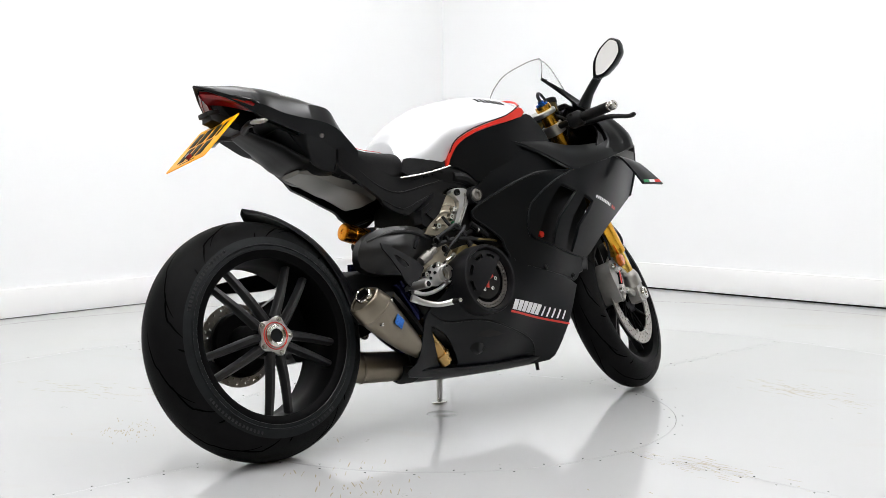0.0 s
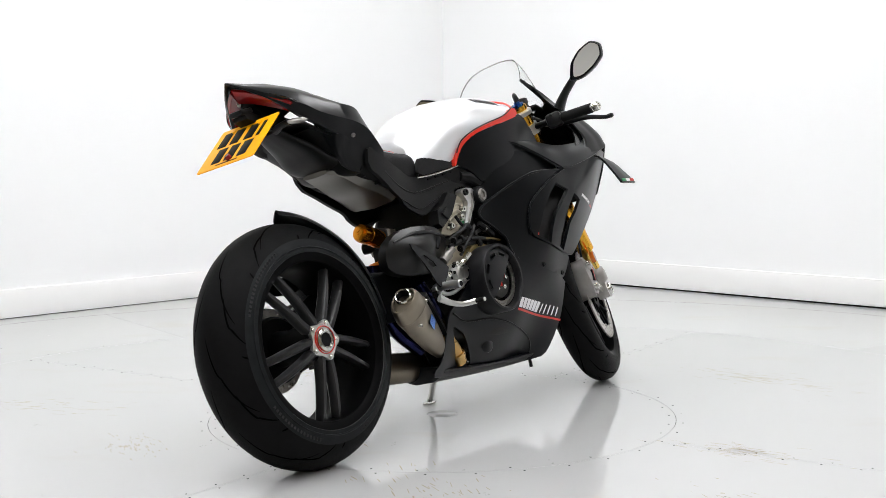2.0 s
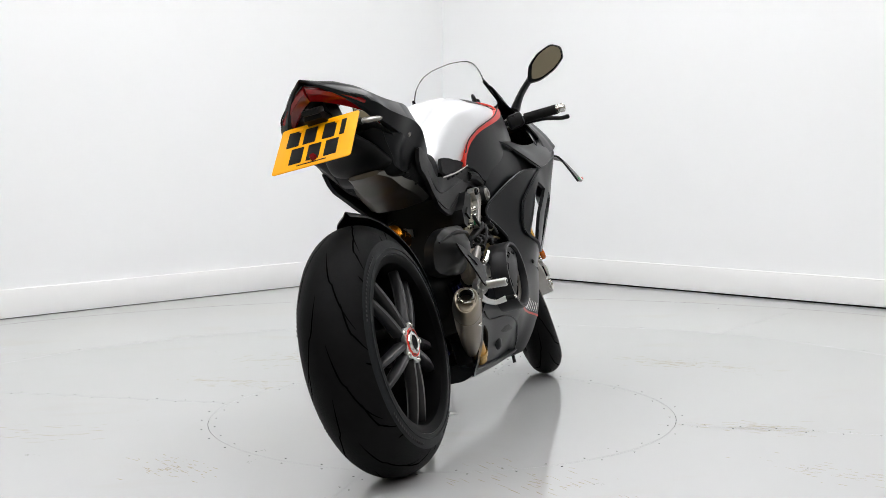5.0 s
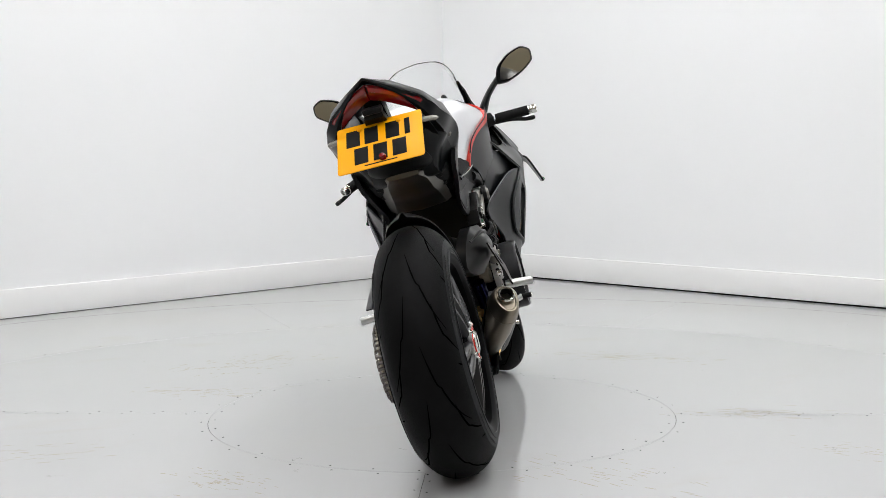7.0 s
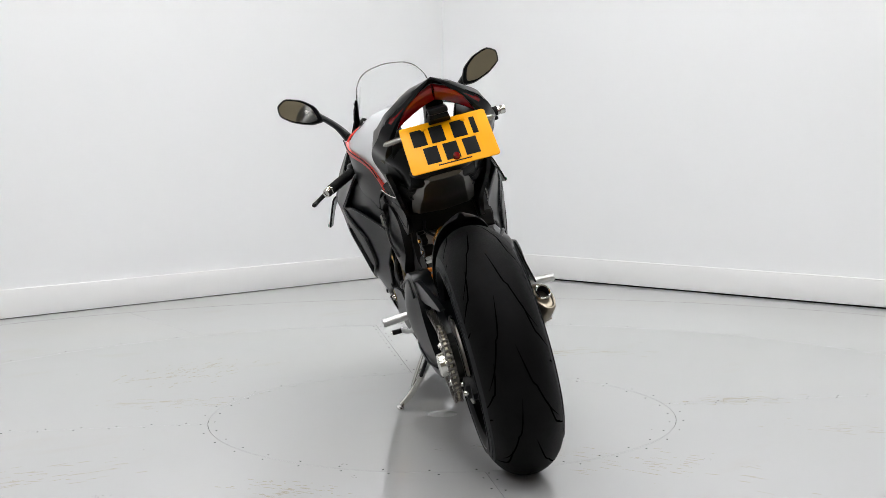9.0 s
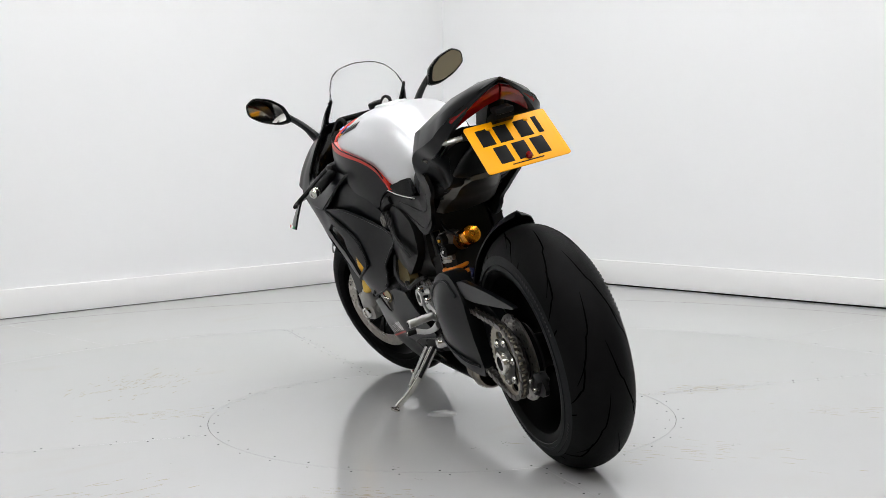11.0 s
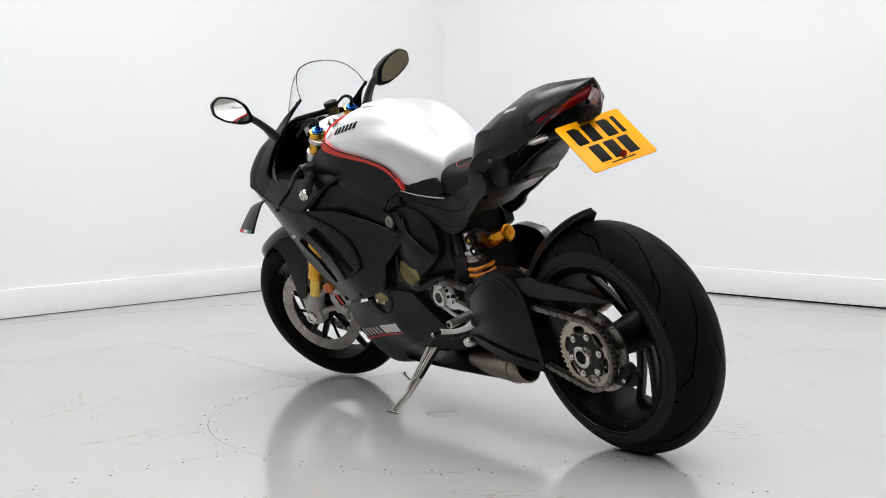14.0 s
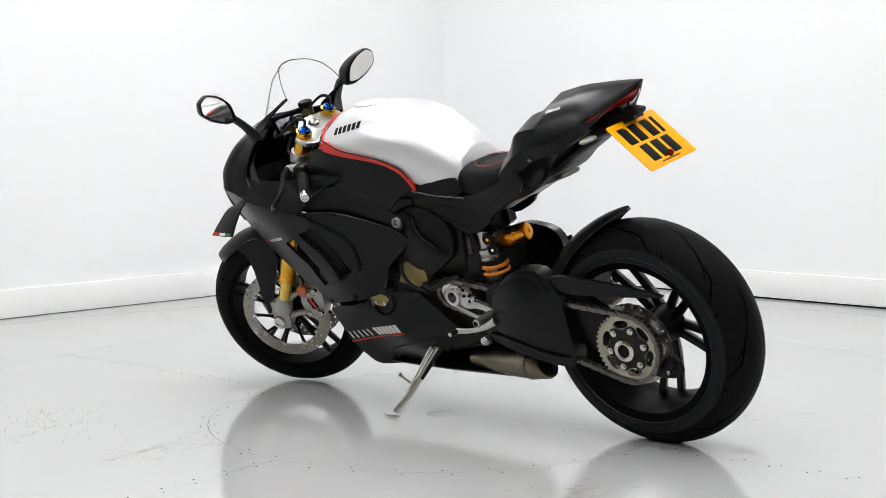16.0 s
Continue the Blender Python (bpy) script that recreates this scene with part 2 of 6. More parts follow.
def skin(outline, depth, thick=0.004, side=1, holes=(), step=0.02, rounds=1, hrounds=1, bm=None):
    """A moulded panel: a side-view outline with openings, bulged to depth(x, z), with real thickness."""
    def ring(o, r):
        pts = [(p.x, p.y) for p in chaikin([Vector((x, z, 0)) for x, z in o], r)] if r else list(o)
        out = []
        for (x1, y1), (x2, y2) in zip(pts, pts[1:] + pts[:1]):
            k = max(1, int(math.hypot(x2 - x1, y2 - y1) / step))
            out += [(x1 + (x2 - x1) * i / k, y1 + (y2 - y1) * i / k) for i in range(k)]
        return out
    loops = [ring(outline, rounds)] + [ring(h, hrounds) for h in holes]
    pts, edges = [], []
    for l in loops:
        b = len(pts)
        pts += l
        edges += [(b + i, b + (i + 1) % len(l)) for i in range(len(l))]
    xs, zs = [p[0] for p in loops[0]], [p[1] for p in loops[0]]
    x = min(xs)
    while x < max(xs):
        z = min(zs)
        while z < max(zs):
            p = (x, z)
            if inside(p, loops[0]) and not any(inside(p, h) for h in loops[1:]) and min(math.hypot(x - q[0], z - q[1]) for q in pts[:sum(map(len, loops))]) > step * 0.45:
                pts.append(p)
            z += step
        x += step
    v, e, f, *_ = delaunay_2d_cdt([Vector(p) for p in pts], edges, [], 0, 1e-6)
    keep = []
    for t in f:
        c = (sum(v[i][0] for i in t) / len(t), sum(v[i][1] for i in t) / len(t))
        if inside(c, loops[0]) and not any(inside(c, h) for h in loops[1:]):
            keep.append(t)
    own = bmesh.new()
    ys = [depth(p[0], p[1]) for p in v]
    A = [own.verts.new((p[0], side * y, p[1])) for p, y in zip(v, ys)]
    B = [own.verts.new((p[0], side * (y - thick), p[1])) for p, y in zip(v, ys)]
    count = {}
    for t in keep:
        own.faces.new([A[i] for i in t])
        own.faces.new([B[i] for i in reversed(t)])
        for i, j in zip(t, list(t[1:]) + [t[0]]):
            count[tuple(sorted((i, j)))] = count.get(tuple(sorted((i, j))), 0) + 1
    for (i, j), k in count.items():
        if k == 1:
            own.faces.new((A[i], A[j], B[j], B[i]))
    bmesh.ops.delete(own, geom=[q for q in own.verts if not q.link_faces], context="VERTS")
    return merge(bm, own)


def half(profile, x, n=5):
    """A closed ring at x out of a half profile of (y, z) from top to bottom."""
    h = catmull([(x, y, z) for y, z in profile], n)
    return h + [Vector((p.x, -p.y, p.z)) for p in h[::-1] if abs(p.y) > 1e-5]


def hull(sections, n=5, m=5, caps=True):
    """A symmetric body lofted through (x, half profile) sections."""
    k = len(sections[0][1])
    cols = [catmull([(x, pr[i][0], pr[i][1]) for x, pr in sections], m) for i in range(k)]
    rings = []
    for j in range(len(cols[0])):
        h = catmull([cols[i][j] for i in range(k)], n)
        h[0].y = h[-1].y = 0
        rings.append(h + [Vector((p.x, -p.y, p.z)) for p in h[-2:0:-1]])
    return loft(rings, caps)


def empty(name, m, label, category, parent=None, **kw):
    e = new(name)
    e.matrix_basis = m
    return tagged(e, label, category, **kw)


def both(name, make, material, parent, label=""):
    return [part(name, make(s), material, parent, label) for s in (1, -1)]


# ---- the room ----
def flat_part(name, quads, material, parent=None, kind="structure", label=""):
    bm = bmesh.new()
    for q in quads:
        bm.faces.new([bm.verts.new(p) for p in q])
    ob = part(name, bm, material, parent, label)
    return tagged(ob, kind=kind)


def along(a, b, thick, z0, z1, name, material, bev=0.0, label=""):
    """An upright slab from a to b; its room side lies on the line."""
    a, b = Vector((*a, 0)), Vector((*b, 0))
    d = (b - a).normalized()
    n = Vector((-d.y, d.x, 0))
    L = (b - a).length
    bm = block((L, thick, z1 - z0), (L / 2, thick / 2, (z0 + z1) / 2), bev)
    m = Matrix(((d.x, n.x, 0, a.x), (d.y, n.y, 0, a.y), (0, 0, 1, 0), (0, 0, 0, 1)))
    return tagged(part(name, moved(bm, m), material, None, label), kind="structure")


CORNER = (0.03, 4.525)
LEFT_END, RIGHT_END = (-7.011, -2.432), (7.011, -2.312)
BACK = (-0.06, -9.4)
H = 3.7
along(LEFT_END, CORNER, 0.12, 0, H, "wall_north", WALL, label="smooth white painted wall")
along(CORNER, RIGHT_END, 0.12, 0, H, "wall_east", WALL, label="smooth white painted wall")
along(RIGHT_END, BACK, 0.12, 0, H, "wall_south", KHAKI, label="plain tan painted wall")
along(BACK, LEFT_END, 0.12, 0, H, "wall_west", KHAKI, label="plain tan painted wall")


def inset(a, b, d):
    a, b = Vector(a), Vector(b)
    u = (b - a).normalized()
    n = Vector((u.y, -u.x))
    return (a + n * d + u * d), (b + n * d - u * d)


a, b = inset(LEFT_END, CORNER, 0.016)
along(a, b, 0.0155, 0.0032, 0.146, "baseboard_north", SKIRT, 0.003, "white painted skirting board")
a, b = inset(CORNER, RIGHT_END, 0.016)
along(a, b, 0.0155, 0.0095, 0.148, "baseboard_east", SKIRT, 0.003, "white painted skirting board")
# solid near-black strips paint the shade under the skirting
a, b = inset(LEFT_END, CORNER, 0.006)
along(a, b, 0.005, 0.0, 0.003, "floor_gap_north", GAP, label="near-black strip for the shaded gap under the skirting")
a, b = inset(CORNER, RIGHT_END, 0.006)
along(a, b, 0.005, 0.0, 0.009, "floor_gap_east", GAP, label="near-black strip for the shaded gap under the skirting")

R_DISC, R_RING, R_TABLE = 0.733, 2.02, 3.0
bm = bmesh.new()
bmesh.ops.create_circle(bm, cap_ends=False, radius=R_TABLE + 0.004, segments=180)
inner = bm.verts[:]
outer = [bm.verts.new((v.co.x * 4.2, v.co.y * 4.2, 0)) for v in inner]
bm.edges.ensure_lookup_table()
k = len(inner)
for i in range(k):
    j = (i + 1) % k
    bm.faces.new((inner[i], inner[j], outer[j], outer[i]))
tagged(part("floor", bm, FLOOR, None, "pale grey painted concrete floor round the turntable"), kind="structure")
flat_part("floor_pit", [[(-3.2, -3.2, -0.03), (3.2, -3.2, -0.03), (3.2, 3.2, -0.03), (-3.2, 3.2, -0.03)]], GAP, label="dark pit below the turntable")
bm = block((16, 16, 0.1), (0, -2.4, H + 0.05))
tagged(part("ceiling", bm, CEIL, None, "plain tan ceiling with light panels"), kind="structure")


def light_panel(at, size):
    e = empty("ceiling_light", Matrix.Translation(at), "long white ceiling light panel, switched on", "ceiling light", group="ceiling lights")
    bm = None
    w, l = size
    for sx, sy, lx, ly in ((0, l / 2, w + 0.06, 0.03), (0, -l / 2, w + 0.06, 0.03), (w / 2, 0, 0.03, l - 0.03), (-w / 2, 0, 0.03, l - 0.03)):
        bm = block((lx, ly, 0.05), (sx, sy, -0.025), 0.004, bm=bm)
    part("frame", bm, SKIRT, e)
    part("diffuser", block((w - 0.035, l - 0.035, 0.012), (0, 0, -0.03)), PANEL_LIGHT, e, "bright white diffuser")
    return e


first = light_panel((-2.7, -1.6, H), (0.6, 3.0))
for x, y in ((-0.9, 1.5), (0.95, 1.5), (-0.9, -1.6), (0.95, -1.6), (2.7, -1.6), (-0.9, -5.9), (0.95, -5.9)):
    copy_thing(first, Matrix.Translation((x, y, H)))

# ---- the turntable: plates with fine seams and countersunk screws ----
turntable = empty("turntable", Matrix(), "round pale grey turntable floor with fine seams and screws", "turntable")


def sector(r0, r1, a0, a1, seam=0.0012, top=0.0):
    bm = bmesh.new()
    n = max(6, int((a1 - a0) / 2.5))
    rows = []
    for r in (r0, r1):
        d = math.degrees(seam / 2 / max(r, 0.05))
        rows.append([(r * math.cos(radians(a)), r * math.sin(radians(a))) for a in ((a0 + d) + (a1 - a0 - 2 * d) * i / n for i in range(n + 1))])
    A = [[bm.verts.new((x, y, top)) for x, y in r] for r in rows]
    B = [[bm.verts.new((x, y, top - 0.02)) for x, y in r] for r in rows]
    for i in range(n):
        bm.faces.new((A[0][i], A[0][i + 1], A[1][i + 1], A[1][i]))
        bm.faces.new((A[0][i], B[0][i], B[0][i + 1], A[0][i + 1]))
        bm.faces.new((A[1][i], A[1][i + 1], B[1][i + 1], B[1][i]))
    bm.faces.new((A[0][0], A[1][0], B[1][0], B[0][0]))
    bm.faces.new((A[0][n], B[0][n], B[1][n], A[1][n]))
    return bm


part("disc", revolve([(0.0505, 0), (R_DISC - 0.0008, 0), (R_DISC - 0.0008, -0.02), (0.0505, -0.02)], 160, Matrix.Rotation(radians(90), 4, "X")), FLOOR, turntable)
part("centre_cap", revolve([(0, 0.001), (0.046, 0.001), (0.049, -0.001), (0.049, -0.02)], 48, Matrix.Rotation(radians(90), 4, "X")), FLOOR, turntable)
for i in range(4):
    part("plate", sector(R_DISC + 0.0008, R_RING - 0.001, 51.5 + 90 * i, 141.5 + 90 * i), FLOOR, turntable)
for i in range(8):
    part("outer_plate", sector(R_RING + 0.001, R_TABLE, 120 + 45 * i, 165 + 45 * i), FLOOR, turntable)
screw = part("screw", revolve([(0, -0.0003), (0.0018, -0.0003), (0.0026, 0.0004), (0.0032, 0.0004)], 8, Matrix.Rotation(radians(90), 4, "X")), GAP, turntable)
spots = []
for i in range(36):
    for dr in (-0.02, 0.022):
        a = radians(10 * i + (2 if dr > 0 else 0))
        spots.append(((R_DISC + dr) * math.cos(a), (R_DISC + dr) * math.sin(a)))
for q in range(4):
    for i in range(12):
        for s in (-0.016, 0.016):
            r, a = 0.80 + 0.105 * i + (0.02 if s > 0 else 0), radians(51.5 + 90 * q)
            spots.append((r * math.cos(a) - s * math.sin(a), r * math.sin(a) + s * math.cos(a)))
for i in range(48):
    a = radians(7.5 * i + 3)
    spots.append(((R_RING + 0.025) * math.cos(a), (R_RING + 0.025) * math.sin(a)))
screw.matrix_basis = Matrix.Translation((*spots[0], 0.0004))
for x, y in spots[1:]:
    share("screw", screw, turntable, Matrix.Translation((x, y, 0.0004)))

# scuffs, chips and tyre smears on the turntable
SCUFF = mat("tan_scuff", (0.36, 0.315, 0.24), 0.12, vary=0.15, scale=30, rvary=0.03)
CHIP = mat("dark_chip", (0.10, 0.10, 0.095), 0.6, vary=0.2, scale=60)


def scuff(x, y, a, length, spread, n, material, w=0.0034, name="scuff_mark"):
    """A smear made of fine slivers."""
    rnd = random.Random(int((x * 7 + y * 13) * 1000))
    bm = bmesh.new()
    ca, sa = math.cos(radians(a)), math.sin(radians(a))
    for _ in range(n):
        u, v = rnd.gauss(0, length * 0.35), rnd.gauss(0, spread * 0.4)
        l, ww = length * rnd.uniform(0.02, 0.16), w * rnd.uniform(0.4, 1.3)
        t = rnd.gauss(0, 0.12)
        pts = []
        for p, q in ((-l / 2, 0), (-l * .2, ww / 2), (l * .3, ww * .4), (l / 2, 0), (l * .2, -ww / 2), (-l * .3, -ww * .4)):
            px, py = u + p - q * t, v + q + p * t
            pts.append(bm.verts.new((x + px * ca - py * sa, y + px * sa + py * ca, 0.0005)))
        bm.faces.new(pts)
    tagged(part(name, bm, material, turntable), kind="stuff")


for x, y, a, l, sp, n, m in ((-.42, 1.20, 40, .45, .16, 55, SCUFF), (-1.24, -.08, 100, .40, .22, 55, SCUFF), (-.80, -.44, 50, .30, .05, 45, SCUFF), (.32, -.92, 20, .22, .06, 40, SCUFF), (.60, .78, 52, .35, .05, 40, SCUFF), (.9, -.1, 10, .4, .2, 30, SCUFF), (-.3, -1.3, 70, .4, .15, 30, SCUFF), (1.1, .62, 30, .25, .1, 25, SCUFF)):
    scuff(x, y, a, l, max(sp, .11), n * 2, m)
for x, y in ((.315, -.358), (.35, -.719), (.242, -.648), (.393, -.176), (1.049, .59), (.01, -1.242), (.357, -.258), (.952, .026)):
    scuff(x, y, 37 * x + 90 * y, .035, .018, 7, CHIP, .006, "chip")


# ---- the motorcycle: x forward, y to its left, z up, rear axle over the origin ----
bike = empty("motorcycle", Matrix(), "matt black sports motorcycle with silver tank, parked on its side stand", "motorcycle")
RC, FC = Vector((0, 0, 0.332)), Vector((1.490, 0, 0.300))
RAKE = radians(24.5)
AXIS = Vector((-math.sin(RAKE), 0, math.cos(RAKE)))
PIVOT = Vector((1.569, 0, 0))
STEER = Matrix.Translation(PIVOT) @ Matrix.Rotation(radians(22.35), 4, AXIS) @ Matrix.Translation(-PIVOT)


def tyre_profile(R, c, rim, lip):
    pr = []
    lim = math.degrees(math.acos(max(-0.12, (rim + .003 - (R - c)) / c)))
    for i in range(29):
        a = radians(-lim + 2 * lim * i / 28)
        pr.append((R - c + c * math.cos(a) - (0.004 * abs(math.sin(a)) ** 3), c * math.sin(a)))
    return [(rim - .003, -lip)] + pr + [(rim - .003, lip)]


def groove(R, c, path, w=0.0042):
    """A thin ribbon along (turn, y) points round the crown: painted shade of a tread groove."""
    pts = catmull([(a, y, 0) for a, y in path], 5)
    bm = bmesh.new()
    rows = []
    n = len(pts) - 1
    for i, p in enumerate(pts):
        q0, q1 = pts[max(i - 1, 0)], pts[min(i + 1, n)]
        d = Vector(((q1.x - q0.x) * R, q1.y - q0.y)).normalized()
        ww = w / 2 * (0.25 + 0.75 * min(1, 5 * min(i, n - i) / n))
        row = []
        for k in (-1, 1):
            a, y = p.x - k * ww * d.y / R, p.y + k * ww * d.x
            ph = math.asin(max(-1, min(1, y / c)))
            r = R - c + (c + 0.0004) * math.cos(ph) - 0.004 * abs(math.sin(ph)) ** 3
            row.append(bm.verts.new((r * math.cos(a), y * 1.003, r * math.sin(a))))
        rows.append(row)
    for p, q in zip(rows, rows[1:]):
        bm.faces.new((p[0], p[1], q[1], q[0]))
    return bm


def cut_tread(wheel, R, c, n):
    """Kinked dark groove ribbons, mirrored left and right half a pitch apart."""
    k = c / 0.099
    long = [(0, .008), (.16, .017), (.29, .026), (.33, .034), (.37, .037), (.53, .053), (.70, .076)]
    short = [(.0, .052), (.12, .058), (.24, .066), (.27, .072), (.40, .090)]
    notch = [(0, .082), (.03, .089), (.05, .096)]
    for path, ph in ((long, 0.0), (short, 0.62), (notch, 0.25)):
        for s in (1, -1):
            g = None
            for i in range(n):
                m = Matrix.Rotation(-2 * math.pi * (i + ph + (0.5 if s > 0 else 0)) / n, 4, "Y")
                if g is None:
                    g = part("groove_ribbon", groove(R, c, [(a, s * y * k) for a, y in path], 0.0034 * k ** 0.5), GROOVE, wheel)
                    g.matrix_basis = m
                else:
                    share("groove_ribbon", g, wheel, m)


def spoke(r0, r1, a, off, y0, y1, w0, w1, t0, t1, spread=0.65, bow=0.0):
    """One blade of a wheel from the hub to the rim, sideways by off, with a chamfered outer face."""
    ca, sa = math.cos(a), math.sin(a)
    rings = []
    for i in range(11):
        t = i / 10
        r, w, d = r0 + (r1 - r0) * t, w0 + (w1 - w0) * t, t0 + (t1 - t0) * t
        y = y0 + (y1 - y0) * t + bow * math.sin(math.pi * t)
        o = off * (0.7 + spread * t ** 0.8)
        sec = [(-w, -d * 0.35), (-w * 0.45, -d), (w * 0.45, -d), (w, -d * 0.35), (w, d * 0.6), (w * 0.6, d), (-w * 0.6, d), (-w, d * 0.6)]
        rings.append([Vector((r * ca - (o + u) * sa, y + v, r * sa + (o + u) * ca)) for u, v in sec])
    return loft(rings)


def drilled(r0, r1, t, holes, hr, seg=96, wave=0.0):
    """A brake disc: a flat ring with through holes in rows."""
    loop = lambda r, n, w=0: [(r * (1 + w * math.cos(8 * 2 * math.pi * i / n)) * math.cos(2 * math.pi * i / n), r * (1 + w * math.cos(8 * 2 * math.pi * i / n)) * math.sin(2 * math.pi * i / n)) for i in range(n)]
    hs = []
    for r, n, ph in holes:
        for i in range(n):
            a = 2 * math.pi * i / n + ph
            hs.append([(r * math.cos(a) + hr * math.cos(2 * math.pi * j / 8), r * math.sin(a) + hr * math.sin(2 * math.pi * j / 8)) for j in range(8)])
    loops = [loop(r1, seg, wave), loop(r0, seg, wave)] + hs
    pts, edges = [], []
    for l in loops:
        b = len(pts)
        pts += l
        edges += [(b + i, b + (i + 1) % len(l)) for i in range(len(l))]
    v, e, f, *_ = delaunay_2d_cdt([Vector(p) for p in pts], edges, [], 0, 1e-7)
    bm = bmesh.new()
    A = [bm.verts.new((p[0], -t / 2, p[1])) for p in v]
    B = [bm.verts.new((p[0], t / 2, p[1])) for p in v]
    count = {}
    for tri in f:
        c = Vector((sum(v[i][0] for i in tri) / 3, sum(v[i][1] for i in tri) / 3))
        if not inside(c, loops[0]) or any(inside(c, h) for h in loops[1:]):
            continue
        bm.faces.new([A[i] for i in tri])
        bm.faces.new([B[i] for i in reversed(tri)])
        for i, j in zip(tri, list(tri[1:]) + [tri[0]]):
            count[tuple(sorted((i, j)))] = count.get(tuple(sorted((i, j))), 0) + 1
    for (i, j), k in count.items():
        if k == 1:
            bm.faces.new((A[i], A[j], B[j], B[i]))
    return bm


def ring_bolts(parent, r, n, y, size, material, turn=0.0, name="bolt", out=1):
    """Hexagon bolts on a circle round the y axis."""
    bm = revolve([(0, 0.0), (size * 0.55, 0.0), (size * 0.55, out * size * 0.6), (0, out * size * 0.6)], 6)
    bm = revolve([(0, 0.0), (size, 0.0), (size * 0.92, out * size * 0.3), (0, out * size * 0.3)], 14, bm=bm)
    ob = None
    for i in range(n):
        a = turn + 2 * math.pi * i / n
        m = Matrix.Translation((r * math.cos(a), y, r * math.sin(a)))
        if ob is None:
            ob = part(name, bm, material, parent)
            ob.matrix_basis = m
        else:
            share(name, ob, parent, m)


def rear_wheel():
    w = part("rear_wheel", revolve([(0.214, -0.088), (0.226, -0.0965), (0.238, -0.0975), (0.242, -0.092), (0.236, -0.084), (0.230, 0.074), (0.236, 0.084), (0.242, 0.092), (0.238, 0.0975), (0.226, 0.0965), (0.214, 0.088), (0.214, 0.07), (0.208, 0.0), (0.206, -0.04), (0.212, -0.075)], 96, closed=True), RIM, bike, "satin black forged wheel with five split spokes")
    w.matrix_basis = Matrix.Translation(RC) @ Matrix.Rotation(radians(11), 4, "Y")
    part("tyre", revolve(tyre_profile(0.332, 0.099, 0.239, 0.088), 144), TYRE, w, "black rubber tyre with cut tread")
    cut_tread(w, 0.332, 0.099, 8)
    for s in (-1, 1):
        side_pr = []
        for i in range(9):
            q = radians(64 + 21 * i / 8)
            side_pr.append((0.332 - 0.099 + 0.0996 * math.cos(q) - 0.004 * abs(math.sin(q)) ** 3, s * (0.0996 * math.sin(q))))
        part("sidewall", revolve(side_pr, 96), SIDEWALL, w, "grey scuffed tyre sidewall")
        part("sidewall_rib", revolve([(0.2475, s * 0.0975), (0.249, s * 0.1000), (0.251, s * 0.1000), (0.2525, s * 0.0978)], 96), SIDEWALL, w)
        for a0, n in ((0.6, 14), (2.2, 18), (3.9, 16), (5.2, 8)):
            bm = None
            for i in range(n):
                a = a0 + i * 0.045
                r = 0.262
                y = s * 0.0944
                m = Matrix.Translation((r * math.cos(a), y, r * math.sin(a))) @ Matrix.Rotation(-a, 4, "Y")
                bm = merge(bm, moved(block((0.010, 0.0014, 0.006)), m))
            part("raised_marking", bm, LETTER, w, "raised plain marks on the sidewall")
    for i in range(5):
        a = 2 * math.pi * i / 5 + radians(72 - 7)
        for s in (-1, 1):
            part("spoke", spoke(0.040, 0.209, a, s * 0.0185, -0.082, -0.056, 0.0135, 0.0100, 0.016, 0.014, 1.0, -0.006), SPOKE, w)
    part("hub", revolve([(0.02, -0.088), (0.052, -0.088), (0.058, -0.080), (0.056, -0.05), (0.045, 0.02), (0.05, 0.06), (0.02, 0.06)], 48), RIM, w)
    star = []
    for i in range(40):
        a = 2 * math.pi * i / 40
        star.append(((0.050 + 0.0065 * math.cos(5 * a)) * math.cos(a), (0.050 + 0.0065 * math.cos(5 * a)) * math.sin(a)))
    hub = part("hub_flange", prism(star, 0.012, 0.002, Matrix.Translation((0, -0.094, 0)) @ Matrix.Rotation(radians(65), 4, "Y")), ALU, w, "bare aluminium five-lug hub flange")
    ring_bolts(hub, 0.0475, 5, -0.100, 0.0075, STEEL, -radians(65), out=-1)
    part("red_ring", revolve([(0.0345, -0.099), (0.0365, -0.1035), (0.0385, -0.099)], 48), RED, hub, "red anodised locking ring")
    part("axle_nut", revolve([(0.019, -0.075), (0.019, -0.106), (0.024, -0.108), (0.031, -0.105), (0.033, -0.099)], 18), STEEL, hub, "castellated steel axle nut")
    # black disc paints the dark of the open bore
    part("axle_bore", revolve([(0.0, -0.103), (0.0188, -0.103), (0.0188, -0.098)], 24), GAP, hub)
    # the rim edge's highlight is put into a paler ring
    for y, k in ((-.0975, -1), (.0975, 1)):
        part("rim_lip", revolve([(.2365, y), (.2378, y + k * .0016), (.2405, y + k * .0014), (.2422, y - k * .004)], 96), SPOKE, w, "satin rim edge, paler to paint its highlight")
    # left side: disc, carrier, sprocket
    d = part("brake_disc", moved(drilled(0.062, 0.118, 0.005, ((0.108, 24, 0), (0.096, 24, 0.13), (0.084, 24, 0.0)), 0.0034), Matrix.Translation((0, 0.098, 0))), DISC, w, "drilled steel rear brake disc")
    part("disc_carrier", revolve([(0.03, 0.06), (0.066, 0.09), (0.066, 0.102), (0.03, 0.102)], 36), RIM, w)
    part("drive_hub", revolve([(0.03, 0.10), (0.052, 0.10), (0.05, 0.122), (0.03, 0.122)], 36), ALU_DARK, w)
    lobes = [((0.070 + 0.006 * math.cos(7 * a)) * math.cos(a), (0.070 + 0.006 * math.cos(7 * a)) * math.sin(a)) for a in (2 * math.pi * i / 70 for i in range(70))]
